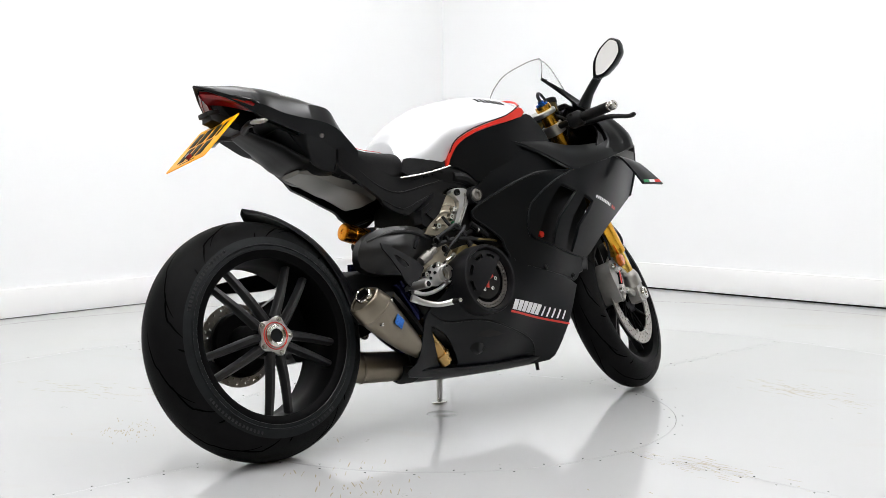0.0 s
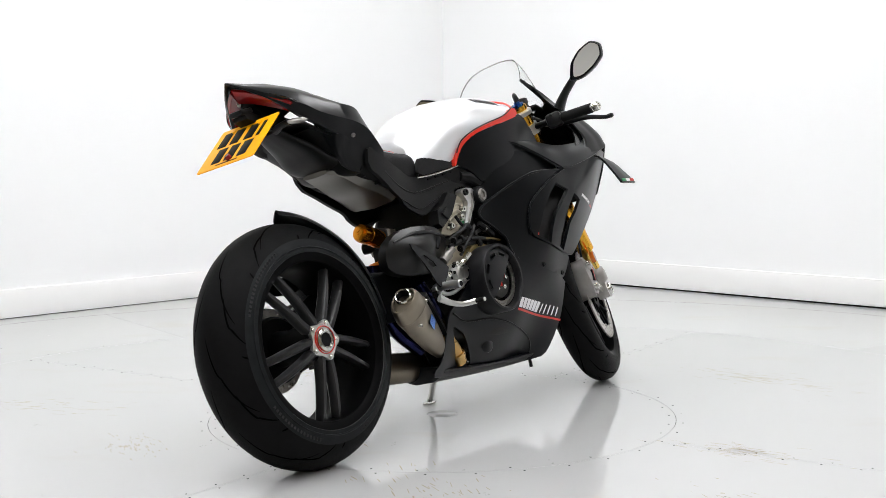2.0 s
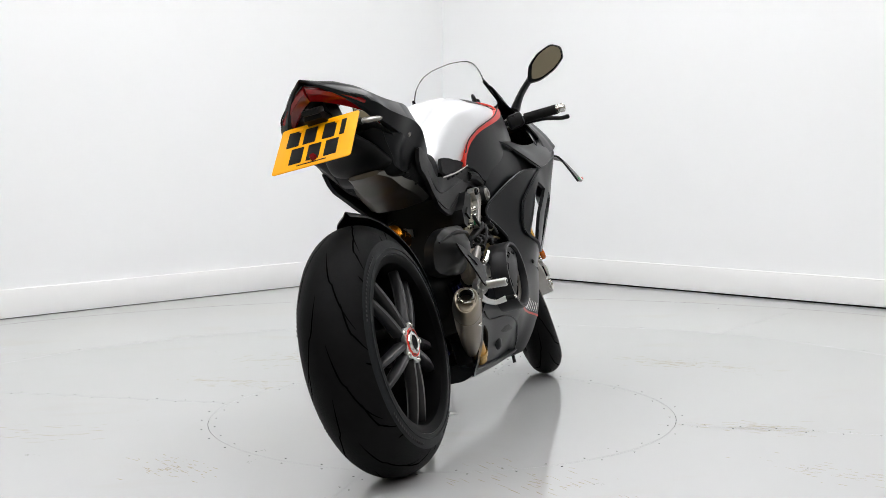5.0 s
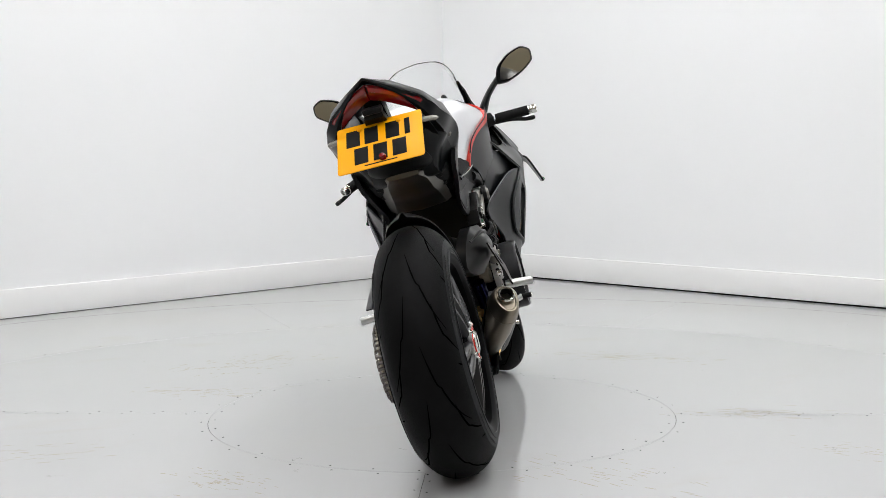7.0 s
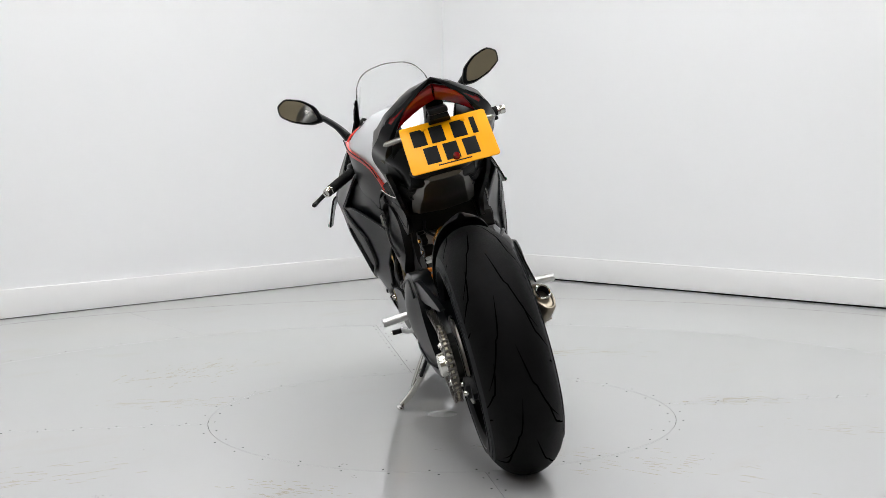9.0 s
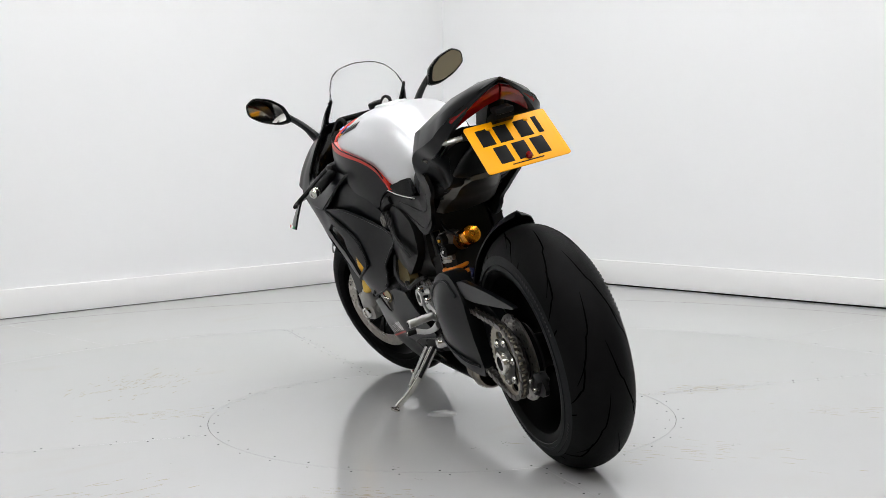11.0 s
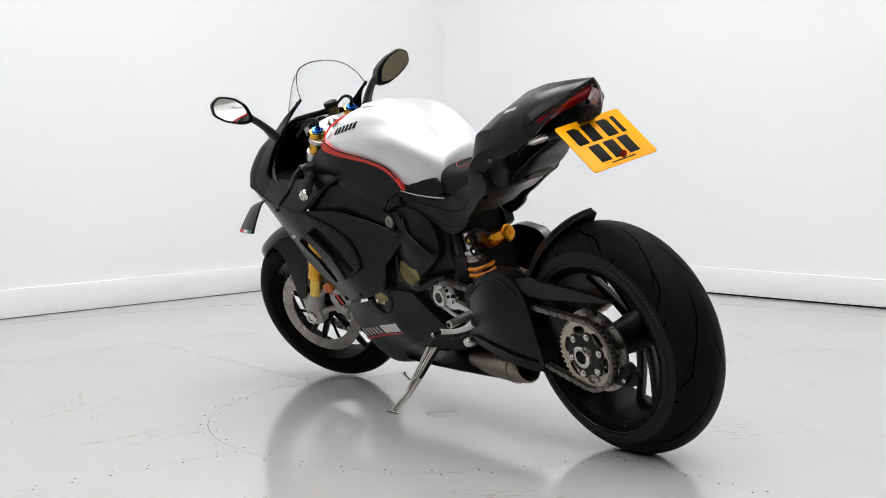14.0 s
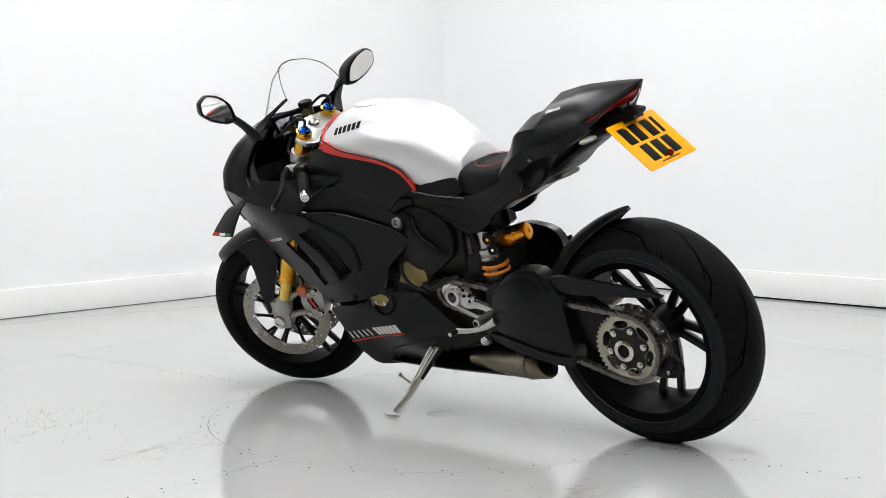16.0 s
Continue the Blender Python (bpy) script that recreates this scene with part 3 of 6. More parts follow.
    part("cush_drive", prism(lobes, 0.020, 0.003, Matrix.Translation((0, 0.114, 0))), ENGINE, w, "dark cush drive housing")
    ring_bolts(w, 0.062, 7, 0.124, 0.006, STEEL, 0.3)
    slots = part("sensor_ring", drilled(0.046, 0.060, 0.003, ((0.053, 40, 0),), 0.0022, 60), DISC, w, "slotted speed sensor ring")
    slots.matrix_basis = Matrix.Translation((0, 0.103, 0))
    n = 43
    teeth = []
    for i in range(n * 4):
        a = 2 * math.pi * i / (n * 4)
        teeth.append(((0.0995 + (0.0035 if i % 4 in (0, 1) else -0.003)) * math.cos(a), (0.0995 + (0.0035 if i % 4 in (0, 1) else -0.003)) * math.sin(a)))
    hs = []
    for i in range(6):
        a = 2 * math.pi * (i + 0.5) / 6
        hs.append([(0.074 * math.cos(a + da) * f, 0.074 * math.sin(a + da) * f) for da, f in ((-0.30, 0.84), (0.30, 0.84), (0.36, 1.02), (0.20, 1.13), (-0.20, 1.13), (-0.36, 1.02))])
    sp = part("sprocket", moved(skin(teeth, lambda x, z: 0.006, 0.006, holes=hs, step=0.012, rounds=0, hrounds=1), Matrix.Translation((0, 0.131, 0))), SPROCKET, w, "pale alloy rear sprocket")
    flower = [((0.062 + 0.0085 * math.cos(6 * a)) * math.cos(a), (0.062 + 0.0085 * math.cos(6 * a)) * math.sin(a)) for a in (2 * math.pi * i / 72 for i in range(72))]
    part("flange", prism(flower, 0.009, 0.002, Matrix.Translation((0, 0.1365, 0))), ENGINE, sp, "dark flower-shaped sprocket carrier")
    ring_bolts(sp, 0.056, 6, 0.1405, 0.0105, STEEL)
    part("castle_nut", revolve([(0.019, 0.135), (0.019, 0.158), (0.025, 0.160), (0.031, 0.157), (0.033, 0.139)], 20), STEEL, sp)
    # black disc, the bore's dark put into its colour
    part("axle_bore", revolve([(0, 0.155), (0.0188, 0.155), (0.0188, 0.15)], 20), GAP, sp)


def front_wheel():
    w = part("front_wheel", revolve([(0.212, -0.050), (0.224, -0.057), (0.234, -0.058), (0.237, -0.053), (0.230, -0.046), (0.226, 0.040), (0.230, 0.046), (0.237, 0.053), (0.234, 0.058), (0.224, 0.057), (0.212, 0.050), (0.212, 0.03), (0.208, 0), (0.212, -0.03)], 96, closed=True), RIM, bike, "satin black forged front wheel with thin split spokes")
    w.matrix_basis = STEER @ Matrix.Translation(FC)
    part("tyre", revolve(tyre_profile(0.300, 0.060, 0.234, 0.050), 128), TYRE, w, "black rubber front tyre with cut tread")
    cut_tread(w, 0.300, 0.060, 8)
    for i in range(5):
        a = 2 * math.pi * i / 5 + 0.4
        for s in (-1, 1):
            part("spoke", spoke(0.03, 0.208, a + s * 0.03, s * 0.014, s * 0.004, s * 0.004, 0.008, 0.0075, 0.015, 0.012), SPOKE, w)
    part("hub", revolve([(0.012, -0.058), (0.03, -0.058), (0.034, -0.04), (0.028, 0), (0.034, 0.04), (0.03, 0.058), (0.012, 0.058)], 36), RIM, w)
    for s in (-1, 1):
        d = part("brake_disc", moved(drilled(0.124, 0.165, 0.005, ((0.157, 30, 0), (0.145, 30, 0.1), (0.133, 30, 0.0)), 0.0036), Matrix.Translation((0, s * 0.066, 0))), DISC, w, "drilled steel front brake disc")
        part("disc_carrier", revolve([(0.028, s * 0.055), (0.05, s * 0.055), (0.05, s * 0.064), (0.028, s * 0.064)], 30), RIM, d)
        arm = part("carrier_arm", tube([(0.043, s * 0.060, -.012), (0.09, s * 0.063, 0), (0.126, s * 0.066, 0.006)], [0.006, 0.005, 0.006], 6), RIM, d)
        for i in range(1, 10):
            share("carrier_arm", arm, d, Matrix.Rotation(2 * math.pi * i / 10, 4, "Y"))
        ring_bolts(d, 0.124, 10, s * 0.0685, 0.008, STEEL, 0.05, name="bobbin", out=s)


rear_wheel()
front_wheel()


# ---- bodywork ----
FAIR = surface([(1.096, .724, .272), (1.041, .681, .269), (1.101, .657, .270), (.993, .495, .233), (1.132, .644, .271), (1.181, .621, .258), (1.088, .467, .211), (.731, .623, .167), (.83, .452, .19), (.959, .421, .206), (1.118, .392, .175), (1.09, .248, .142), (1.311, .756, .274), (1.44, .805, .248), (1.494, .651, .142), (.82, .307, .172), (.95, .16, .05), (.6, .165, .055), (.65, .32, .15), (.50, .28, .125), (.46, .18, .095), (1.03, .17, .09), (.9, .60, .225)])
DUCT = surface([(.755, .675, .155), (.80, .72, .18), (.95, .77, .215), (1.09, .73, .25), (.9, .68, .21)])
COVER = surface([(.683, .777, .143), (.80, .80, .185), (.978, .90, .210), (1.05, .86, .20), (.95, .78, .205)])
SUBF = surface([(.512, .746, .110), (.66, .76, .130), (.74, .72, .14), (.40, .70, .118), (.55, .66, .122), (.31, .83, .152), (.25, .79, .140), (.40, .785, .135)])


def plane(y):
    return lambda x, z: y


def lower(f, d):
    return lambda x, z: f(x, z) - d


def patch(rows, n=5, m=5, thick=0.004, side=1, toward=(0, 0, -1)):
    """A smooth sheet through rows of points, with thickness."""
    rows = [catmull(r, n) for r in rows]
    cols = [catmull([r[j] for r in rows], m) for j in range(len(rows[0]))]
    bm = bmesh.new()
    flip = Vector((1, side, 1))
    t = Vector(toward).normalized() * thick
    A = [[bm.verts.new(p * flip) for p in c] for c in cols]
    B = [[bm.verts.new((p + t) * flip) for p in c] for c in cols]
    W, K = len(A), len(A[0])
    for i in range(W - 1):
        for j in range(K - 1):
            bm.faces.new((A[i][j], A[i + 1][j], A[i + 1][j + 1], A[i][j + 1]))
            bm.faces.new((B[i][j + 1], B[i + 1][j + 1], B[i + 1][j], B[i][j]))
    for i in range(W - 1):
        bm.faces.new((A[i][0], B[i][0], B[i + 1][0], A[i + 1][0]))
        bm.faces.new((A[i][-1], A[i + 1][-1], B[i + 1][-1], B[i][-1]))
    for j in range(K - 1):
        bm.faces.new((A[0][j], A[0][j + 1], B[0][j + 1], B[0][j]))
        bm.faces.new((A[-1][j], B[-1][j], B[-1][j + 1], A[-1][j + 1]))
    return bm


def decal(path, f, w, side, material, parent, name, label="", lift=0.0012, offset=0.0):
    """A flat band on a panel along a side-view path."""
    pts = catmull([(x, 0, z) for x, z in path], 8)
    bm = bmesh.new()
    rows = []
    for i, p in enumerate(pts):
        d = (pts[min(i + 1, len(pts) - 1)] - pts[max(i - 1, 0)]).normalized()
        nrm = Vector((-d.z, 0, d.x))
        rows.append([bm.verts.new((q.x, side * (f(q.x, q.z) + lift), q.z)) for q in (p + nrm * (offset + w / 2), p + nrm * (offset - w / 2))])
    for a, b in zip(rows, rows[1:]):
        bm.faces.new((a[0], a[1], b[1], b[0]))
    return part(name, bm, material, parent, label)


def onto(ob, side, lift=.0012):
    """The outer face of a panel as a depth over the side view."""
    me = ob.data
    tree = BVHTree.FromPolygons([v.co.copy() for v in me.vertices], [tuple(p.vertices) for p in me.polygons])

    def f(x, z):
        hit = tree.ray_cast(Vector((x, side * .6, z)), Vector((0, -side, 0)))
        return abs(hit[0].y) + lift if hit[0] else .1
    return f


def bars_decal(start, end, h, n, f, side, material, parent, slant=0.3, fill=0.72, name="wordmark_bar", label=""):
    """A row of slanted bars that stands for lettering."""
    a, b = Vector((start[0], 0, start[1])), Vector((end[0], 0, end[1]))
    d = (b - a) / n
    up = Vector((-d.z, 0, d.x)).normalized()
    if up.z < 0:
        up.negate()
    up = (up + d.normalized() * slant).normalized() * h
    for i in range(n):
        bm = bmesh.new()
        p, q = a + d * i, a + d * (i + fill)
        grid = [[bm.verts.new((v.x, side * (f(v.x, v.z) + 0.0006), v.z)) for v in (p.lerp(q, u) + up * w for u in (0, .5, 1))] for w in (0, .25, .5, .75, 1)]
        for g0, g1 in zip(grid, grid[1:]):
            for k in range(2):
                bm.faces.new((g0[k], g0[k + 1], g1[k + 1], g1[k]))
        part(name, bm, material, parent, label)


def fuel_tank():
    secs = [
        (.530, [(0, .880), (.045, .872), (.080, .845), (.095, .800), (.090, .775)]),
        (.565, [(0, .914), (.06, .902), (.103, .862), (.118, .805), (.112, .770)]),
        (.620, [(0, .953), (.075, .937), (.125, .885), (.138, .815), (.125, .768)]),
        (.690, [(0, .987), (.09, .972), (.146, .918), (.154, .848), (.138, .790)]),
        (.770, [(0, 1.008), (.10, .994), (.163, .945), (.180, .890), (.170, .855)]),
        (.850, [(0, 1.016), (.10, 1.004), (.162, .968), (.195, .912), (.188, .880)]),
        (.920, [(0, 1.018), (.09, 1.008), (.155, .978), (.203, .930), (.198, .900)]),
        (.975, [(0, 1.017), (.08, 1.006), (.135, .983), (.190, .945), (.200, .920)]),
        (1.005, [(0, 1.010), (.07, 1.000), (.115, .982), (.165, .950), (.185, .930)]),
    ]
    tank = part("fuel_tank", hull(secs, 6, 6), SILVER, bike, "brushed silver fuel tank", 50)
    part("tank_nose", hull([(1.000, [(0, 1.006), (.07, .996), (.115, .978), (.163, .946), (.183, .926)]), (1.04, [(0, 1.0), (.06, .99), (.10, .97), (.15, .93), (.17, .90)]), (1.075, [(0, .97), (.05, .965), (.08, .95), (.12, .91), (.14, .88)])], 6, 5), BODY, tank, "matt black tank front")
    cap = part("filler_cap", moved(revolve([(0, .009), (.03, .009), (.034, .007), (.050, .007), (.054, .004), (.056, -.004)], 40), Matrix.Translation((.935, 0, 1.013)) @ Matrix.Rotation(radians(90), 4, "X")), SILVER, tank, "round silver filler cap")
    for s in (1, -1):
        part("tank_cover", skin([(.683, .777), (.694, .802), (.717, .834), (.76, .862), (.821, .880), (.91, .897), (.985, .925), (1.02, .915), (1.07, .87), (1.10, .81), (1.0, .79), (.892, .775), (.80, .723), (.775, .715), (.750, .745), (.72, .765)], COVER, .01, s), BODY, tank, "matt black lower tank cover")
        out = [(.684, .772), (.6945, .802), (.717, .836), (.762, .864), (.822, .882), (.908, .898), (.985, .918)]
        inn = [(.966, .948), (.902, .914), (.822, .893), (.760, .873), (.711, .846), (.690, .812), (.679, .776)]
        part("stripe", skin(out + inn, lambda x, z: COVER(x, z) + .0035, .02, s, rounds=1, step=.012), RED, tank, "red stripe along the tank edge")
        part("stripe_tail", tube([(.972, s * .203, .940), (.985, s * .185, .958), (1.003, s * .150, .976), (1.01, s * .10, .992), (1.012, s * .04, 1.001)], .0035, 8, 4), RED, tank)
        part("seam", tube([(x, s * (COVER(x, z) + .004), z) for x, z in ((.69, .812), (.711, .848), (.760, .876), (.822, .896), (.902, .917), (.962, .948))], .0022, 6, 4), PLASTIC, tank)
        part("tank_pad", skin([(.515, .752), (.532, .806), (.565, .808), (.66, .790), (.675, .781), (.60, .762)], lambda x, z: .118 + .16 * (x - .52) + .10 * (.81 - z), .01, s, step=.012), SEATING, tank, "black knee pad")
        part("edge_trim", tube([(.510, s * .122, .748), (.56, s * .130, .752), (.62, s * .140, .760), (.688, s * .150, .774)], .0025, 6, 4), STEEL, tank, "thin polished edge")

        bars_decal((.845, .974) if s < 0 else (.940, .956), (.940, .956) if s < 0 else (.845, .974), .019, 6, onto(tank, s), s, BLACK_MARK, tank, slant=-.25, label="black wordmark drawn as plain bars")


def side_fairings():
    V1 = [(1.036, .681), (1.097, .656), (1.073, .633), (1.018, .58), (.998, .534), (.989, .495), (.954, .508), (.93, .526), (.945, .556), (.963, .598), (.999, .648)]
    V2 = [(1.13, .643), (1.177, .621), (1.149, .586), (1.109, .548), (1.099, .505), (1.086, .467), (1.051, .48), (1.055, .523), (1.072, .575)]
    OUT = [(1.094, .724), (1.013, .694), (.947, .652), (.917, .621), (.904, .57), (.907, .529), (.954, .504), (1.042, .473), (1.167, .446), (1.195, .465), (1.24, .504), (1.314, .558), (1.428, .616), (1.502, .652), (1.484, .734), (1.435, .800), (1.213, .744)]
    REAR = [(.735, .623), (.757, .645), (.79, .662), (.849, .689), (.913, .713), (.962, .724), (1.055, .724), (1.094, .724), (1.024, .69), (.956, .642), (.925, .607), (.913, .565), (.917, .535), (.961, .514), (1.051, .482), (1.165, .454), (1.158, .408), (1.132, .379), (1.107, .389), (.97, .42), (.853, .455), (.835, .485), (.825, .506), (.82, .531), (.8, .553), (.768, .583), (.743, .602)]
    LOW = [(.835, .479), (.852, .452), (.971, .416), (1.131, .376), (1.116, .339), (1.083, .253), (1.064, .186), (1.050, .145), (.998, .142), (.80, .146), (.620, .148), (.440, .160), (.430, .178), (.476, .202), (.490, .267), (.496, .332), (.545, .368), (.609, .419), (.671, .45), (.735, .475)]
    LOWL = [(.735, .475), (.948, .408), (1.131, .376), (1.116, .339), (1.083, .253), (1.064, .186), (1.050, .145), (.998, .142), (.90, .146), (.835, .172), (.75, .25), (.70, .297), (.63, .30), (.577, .322), (.632, .380)]
    CLUTCH = [(.712 + .101 * math.cos(k * math.pi / 9), .413 + .101 * math.sin(k * math.pi / 9)) for k in range(18)]
    PIPE = [(.517, .302), (.548, .289), (.590, .266), (.660, .182), (.648, .172), (.584, .181), (.550, .227)]
    for s in (1, -1):
        f = part("side_fairing", skin(REAR, lower(FAIR, .009), .005, s, step=.018), BODY, bike, "matt black side fairing panel")
        part("deflector", skin(OUT, FAIR, .011, s, holes=(V1, V2), step=.014, hrounds=0), BODY, f, "matt black vented outer fairing")
        # added dark backing, blocks the light seen through the vents
        part("vent_backing", skin([(.915, .50), (.93, .62), (1.0, .69), (1.10, .69), (1.22, .64), (1.19, .56), (1.12, .44), (1.04, .44)], lower(FAIR, .055), .006, s, step=.03), PLASTIC, f, "dark sheet added behind the vents to block the light")
        for V in (V1, V2):
            pts = [Vector((x, 0, z)) for x, z in V]
            part("vent_lip", tube([(p.x, s * (FAIR(p.x, p.z) - .009), p.z) for p in pts + pts[:1]], .0028, 6), PLASTIC, f)
        part("top_edge", tube([(x, s * (FAIR(x, z) - .0105), z) for x, z in REAR[-8:] + REAR[:8]], .0042, 8, 3), BODY, f, "rolled panel edge")
        part("fold_line", tube([(x, s * (FAIR(x, z) - .004), z) for x, z in OUT[:6]], .0030, 8, 4), BODY, f)
        part("shoulder_crease", tube([(.83, s * .184, .849), (.93, s * .2085, .829), (1.01, s * .234, .788), (1.094, s * .2715, .7275)], [.003, .004, .004, .003], 8, 4), BODY, f)
        part("side_duct", skin([(.756, .676), (.772, .704), (.795, .726), (.892, .800), (.96, .805), (1.04, .780), (1.104, .735), (1.05, .715), (.962, .715), (.867, .68), (.80, .650), (.767, .650)], lower(DUCT, .004), .012, s), BODY, f, "matt black air duct cover")
        bx, bz = .758, .677
        b = part("frame_bolt", moved(revolve([(0, .012), (.008, .012), (.009, .017), (.016, .017), (.019, .013), (.021, 0)], 24), Matrix.Translation((bx, s * .156, bz)) @ (Matrix() if s > 0 else Matrix.Rotation(math.pi, 4, "X"))), ALU_DARK, f, "round steel frame bolt")
        part("bolt_collar", moved(revolve([(.020, .0), (.020, .012), (.026, .012), (.029, .004), (.029, -.01)], 28), Matrix.Translation((bx, s * .156, bz)) @ (Matrix() if s > 0 else Matrix.Rotation(math.pi, 4, "X"))), PLASTIC, f)
        part("shoulder", patch([[(.82, .186, .848), (.92, .208, .828), (1.0, .232, .79), (1.094, .272, .727), (1.25, .279, .752), (1.435, .25, .802)], [(.83, .184, .850), (.94, .203, .838), (1.04, .220, .815), (1.13, .248, .775), (1.27, .256, .79), (1.435, .243, .825)], [(.84, .180, .853), (.96, .190, .848), (1.06, .196, .838), (1.16, .212, .818), (1.28, .222, .822), (1.42, .226, .85)]], 5, 5, .004, s), BODY, f, "matt black upper fairing shoulder")
        low = part("belly_pan", skin(LOW if s < 0 else LOWL, FAIR, .006, s, holes=((CLUTCH, PIPE) if s < 0 else ([(.918, .460), (.887, .464), (.819, .452), (.801, .428), (.813, .398), (.841, .377), (.878, .374), (.91, .405)],)), step=.018), BODY, bike, "matt black lower fairing")
        decal([(.811, .310), (.94, .281), (1.086, .247)], FAIR, .006, s, RED_MARK, low, "underline", "thin red underline")
        a, b = ((.815, .316), (.945, .287))
        bars_decal(a if s < 0 else b, b if s < 0 else a, .031, 6, FAIR, s, WHITE_MARK, low, slant=.15 * -s, fill=.84, label="white wordmark drawn as plain bars")
        a, b = ((.955, .285), (1.072, .260))
        bars_decal(a if s < 0 else b, b if s < 0 else a, .028, 5, FAIR, s, WHITE_MARK, low, slant=.15 * -s, fill=.32, label="thin white wordmark drawn as plain bars")
        bars_decal((1.19, .632), (1.30, .606), .010, 9, FAIR, s, WHITE_MARK, f, slant=.2, label="small white wordmark drawn as plain bars")
        bars_decal((1.31, .604), (1.345, .596), .010, 2, FAIR, s, RED_MARK, f, slant=.2, label="small red mark")
        for x, z in ((.845, .462), (.965, .432), (1.112, .398)):
            part("panel_screw", moved(revolve([(0, .004), (.003, .004), (.0045, .0055), (.007, .0045), (.008, 0)], 14), Matrix.Translation((x, s * (FAIR(x, z) - .008), z)) @ (Matrix() if s > 0 else Matrix.Rotation(math.pi, 4, "X"))), PLASTIC, f)
        part("seam", tube([(x, s * (FAIR(x, z) + .0005), z) for x, z in ((.520, .335), (.584, .305), (.698, .298), (.80, .27), (.951, .212), (.985, .150))], .003, 6, 5), PLASTIC, low)
        # winglet
        w = part("winglet", patch([[(1.285, .262, .766), (1.325, .268, .762), (1.365, .268, .752)], [(1.308, .292, .757), (1.350, .292, .748), (1.395, .288, .738)], [(1.333, .314, .708), (1.380, .313, .703), (1.432, .307, .696)], [(1.352, .332, .658), (1.40, .331, .657), (1.462, .322, .656)]], 6, 5, .007, s, (0, -1, -.5)), BODY, bike, "angled matt black winglet")
        for i, mt in enumerate((GREEN_MARK, WHITE_MARK, RED_MARK)):
            x0 = 1.345 + .03 * i
            part("flag_band", block((.026, .0022, .010), (x0 + .022, s * (.3325 - .002 * i), .6645), .0006, Matrix.Rotation(s * radians(20), 4, "X")), mt, w)
    part("belly_keel", hull([(.50, [(0, .20), (.05, .19), (.085, .175), (.04, .150), (0, .148)]), (.75, [(0, .18), (.05, .17), (.07, .16), (.04, .142), (0, .14)]), (1.0, [(0, .18), (.05, .17), (.07, .16), (.04, .142), (0, .14)]), (1.05, [(0, .20), (.06, .19), (.085, .17), (.05, .15), (0, .15)])]), BODY, bike, "matt black belly keel")


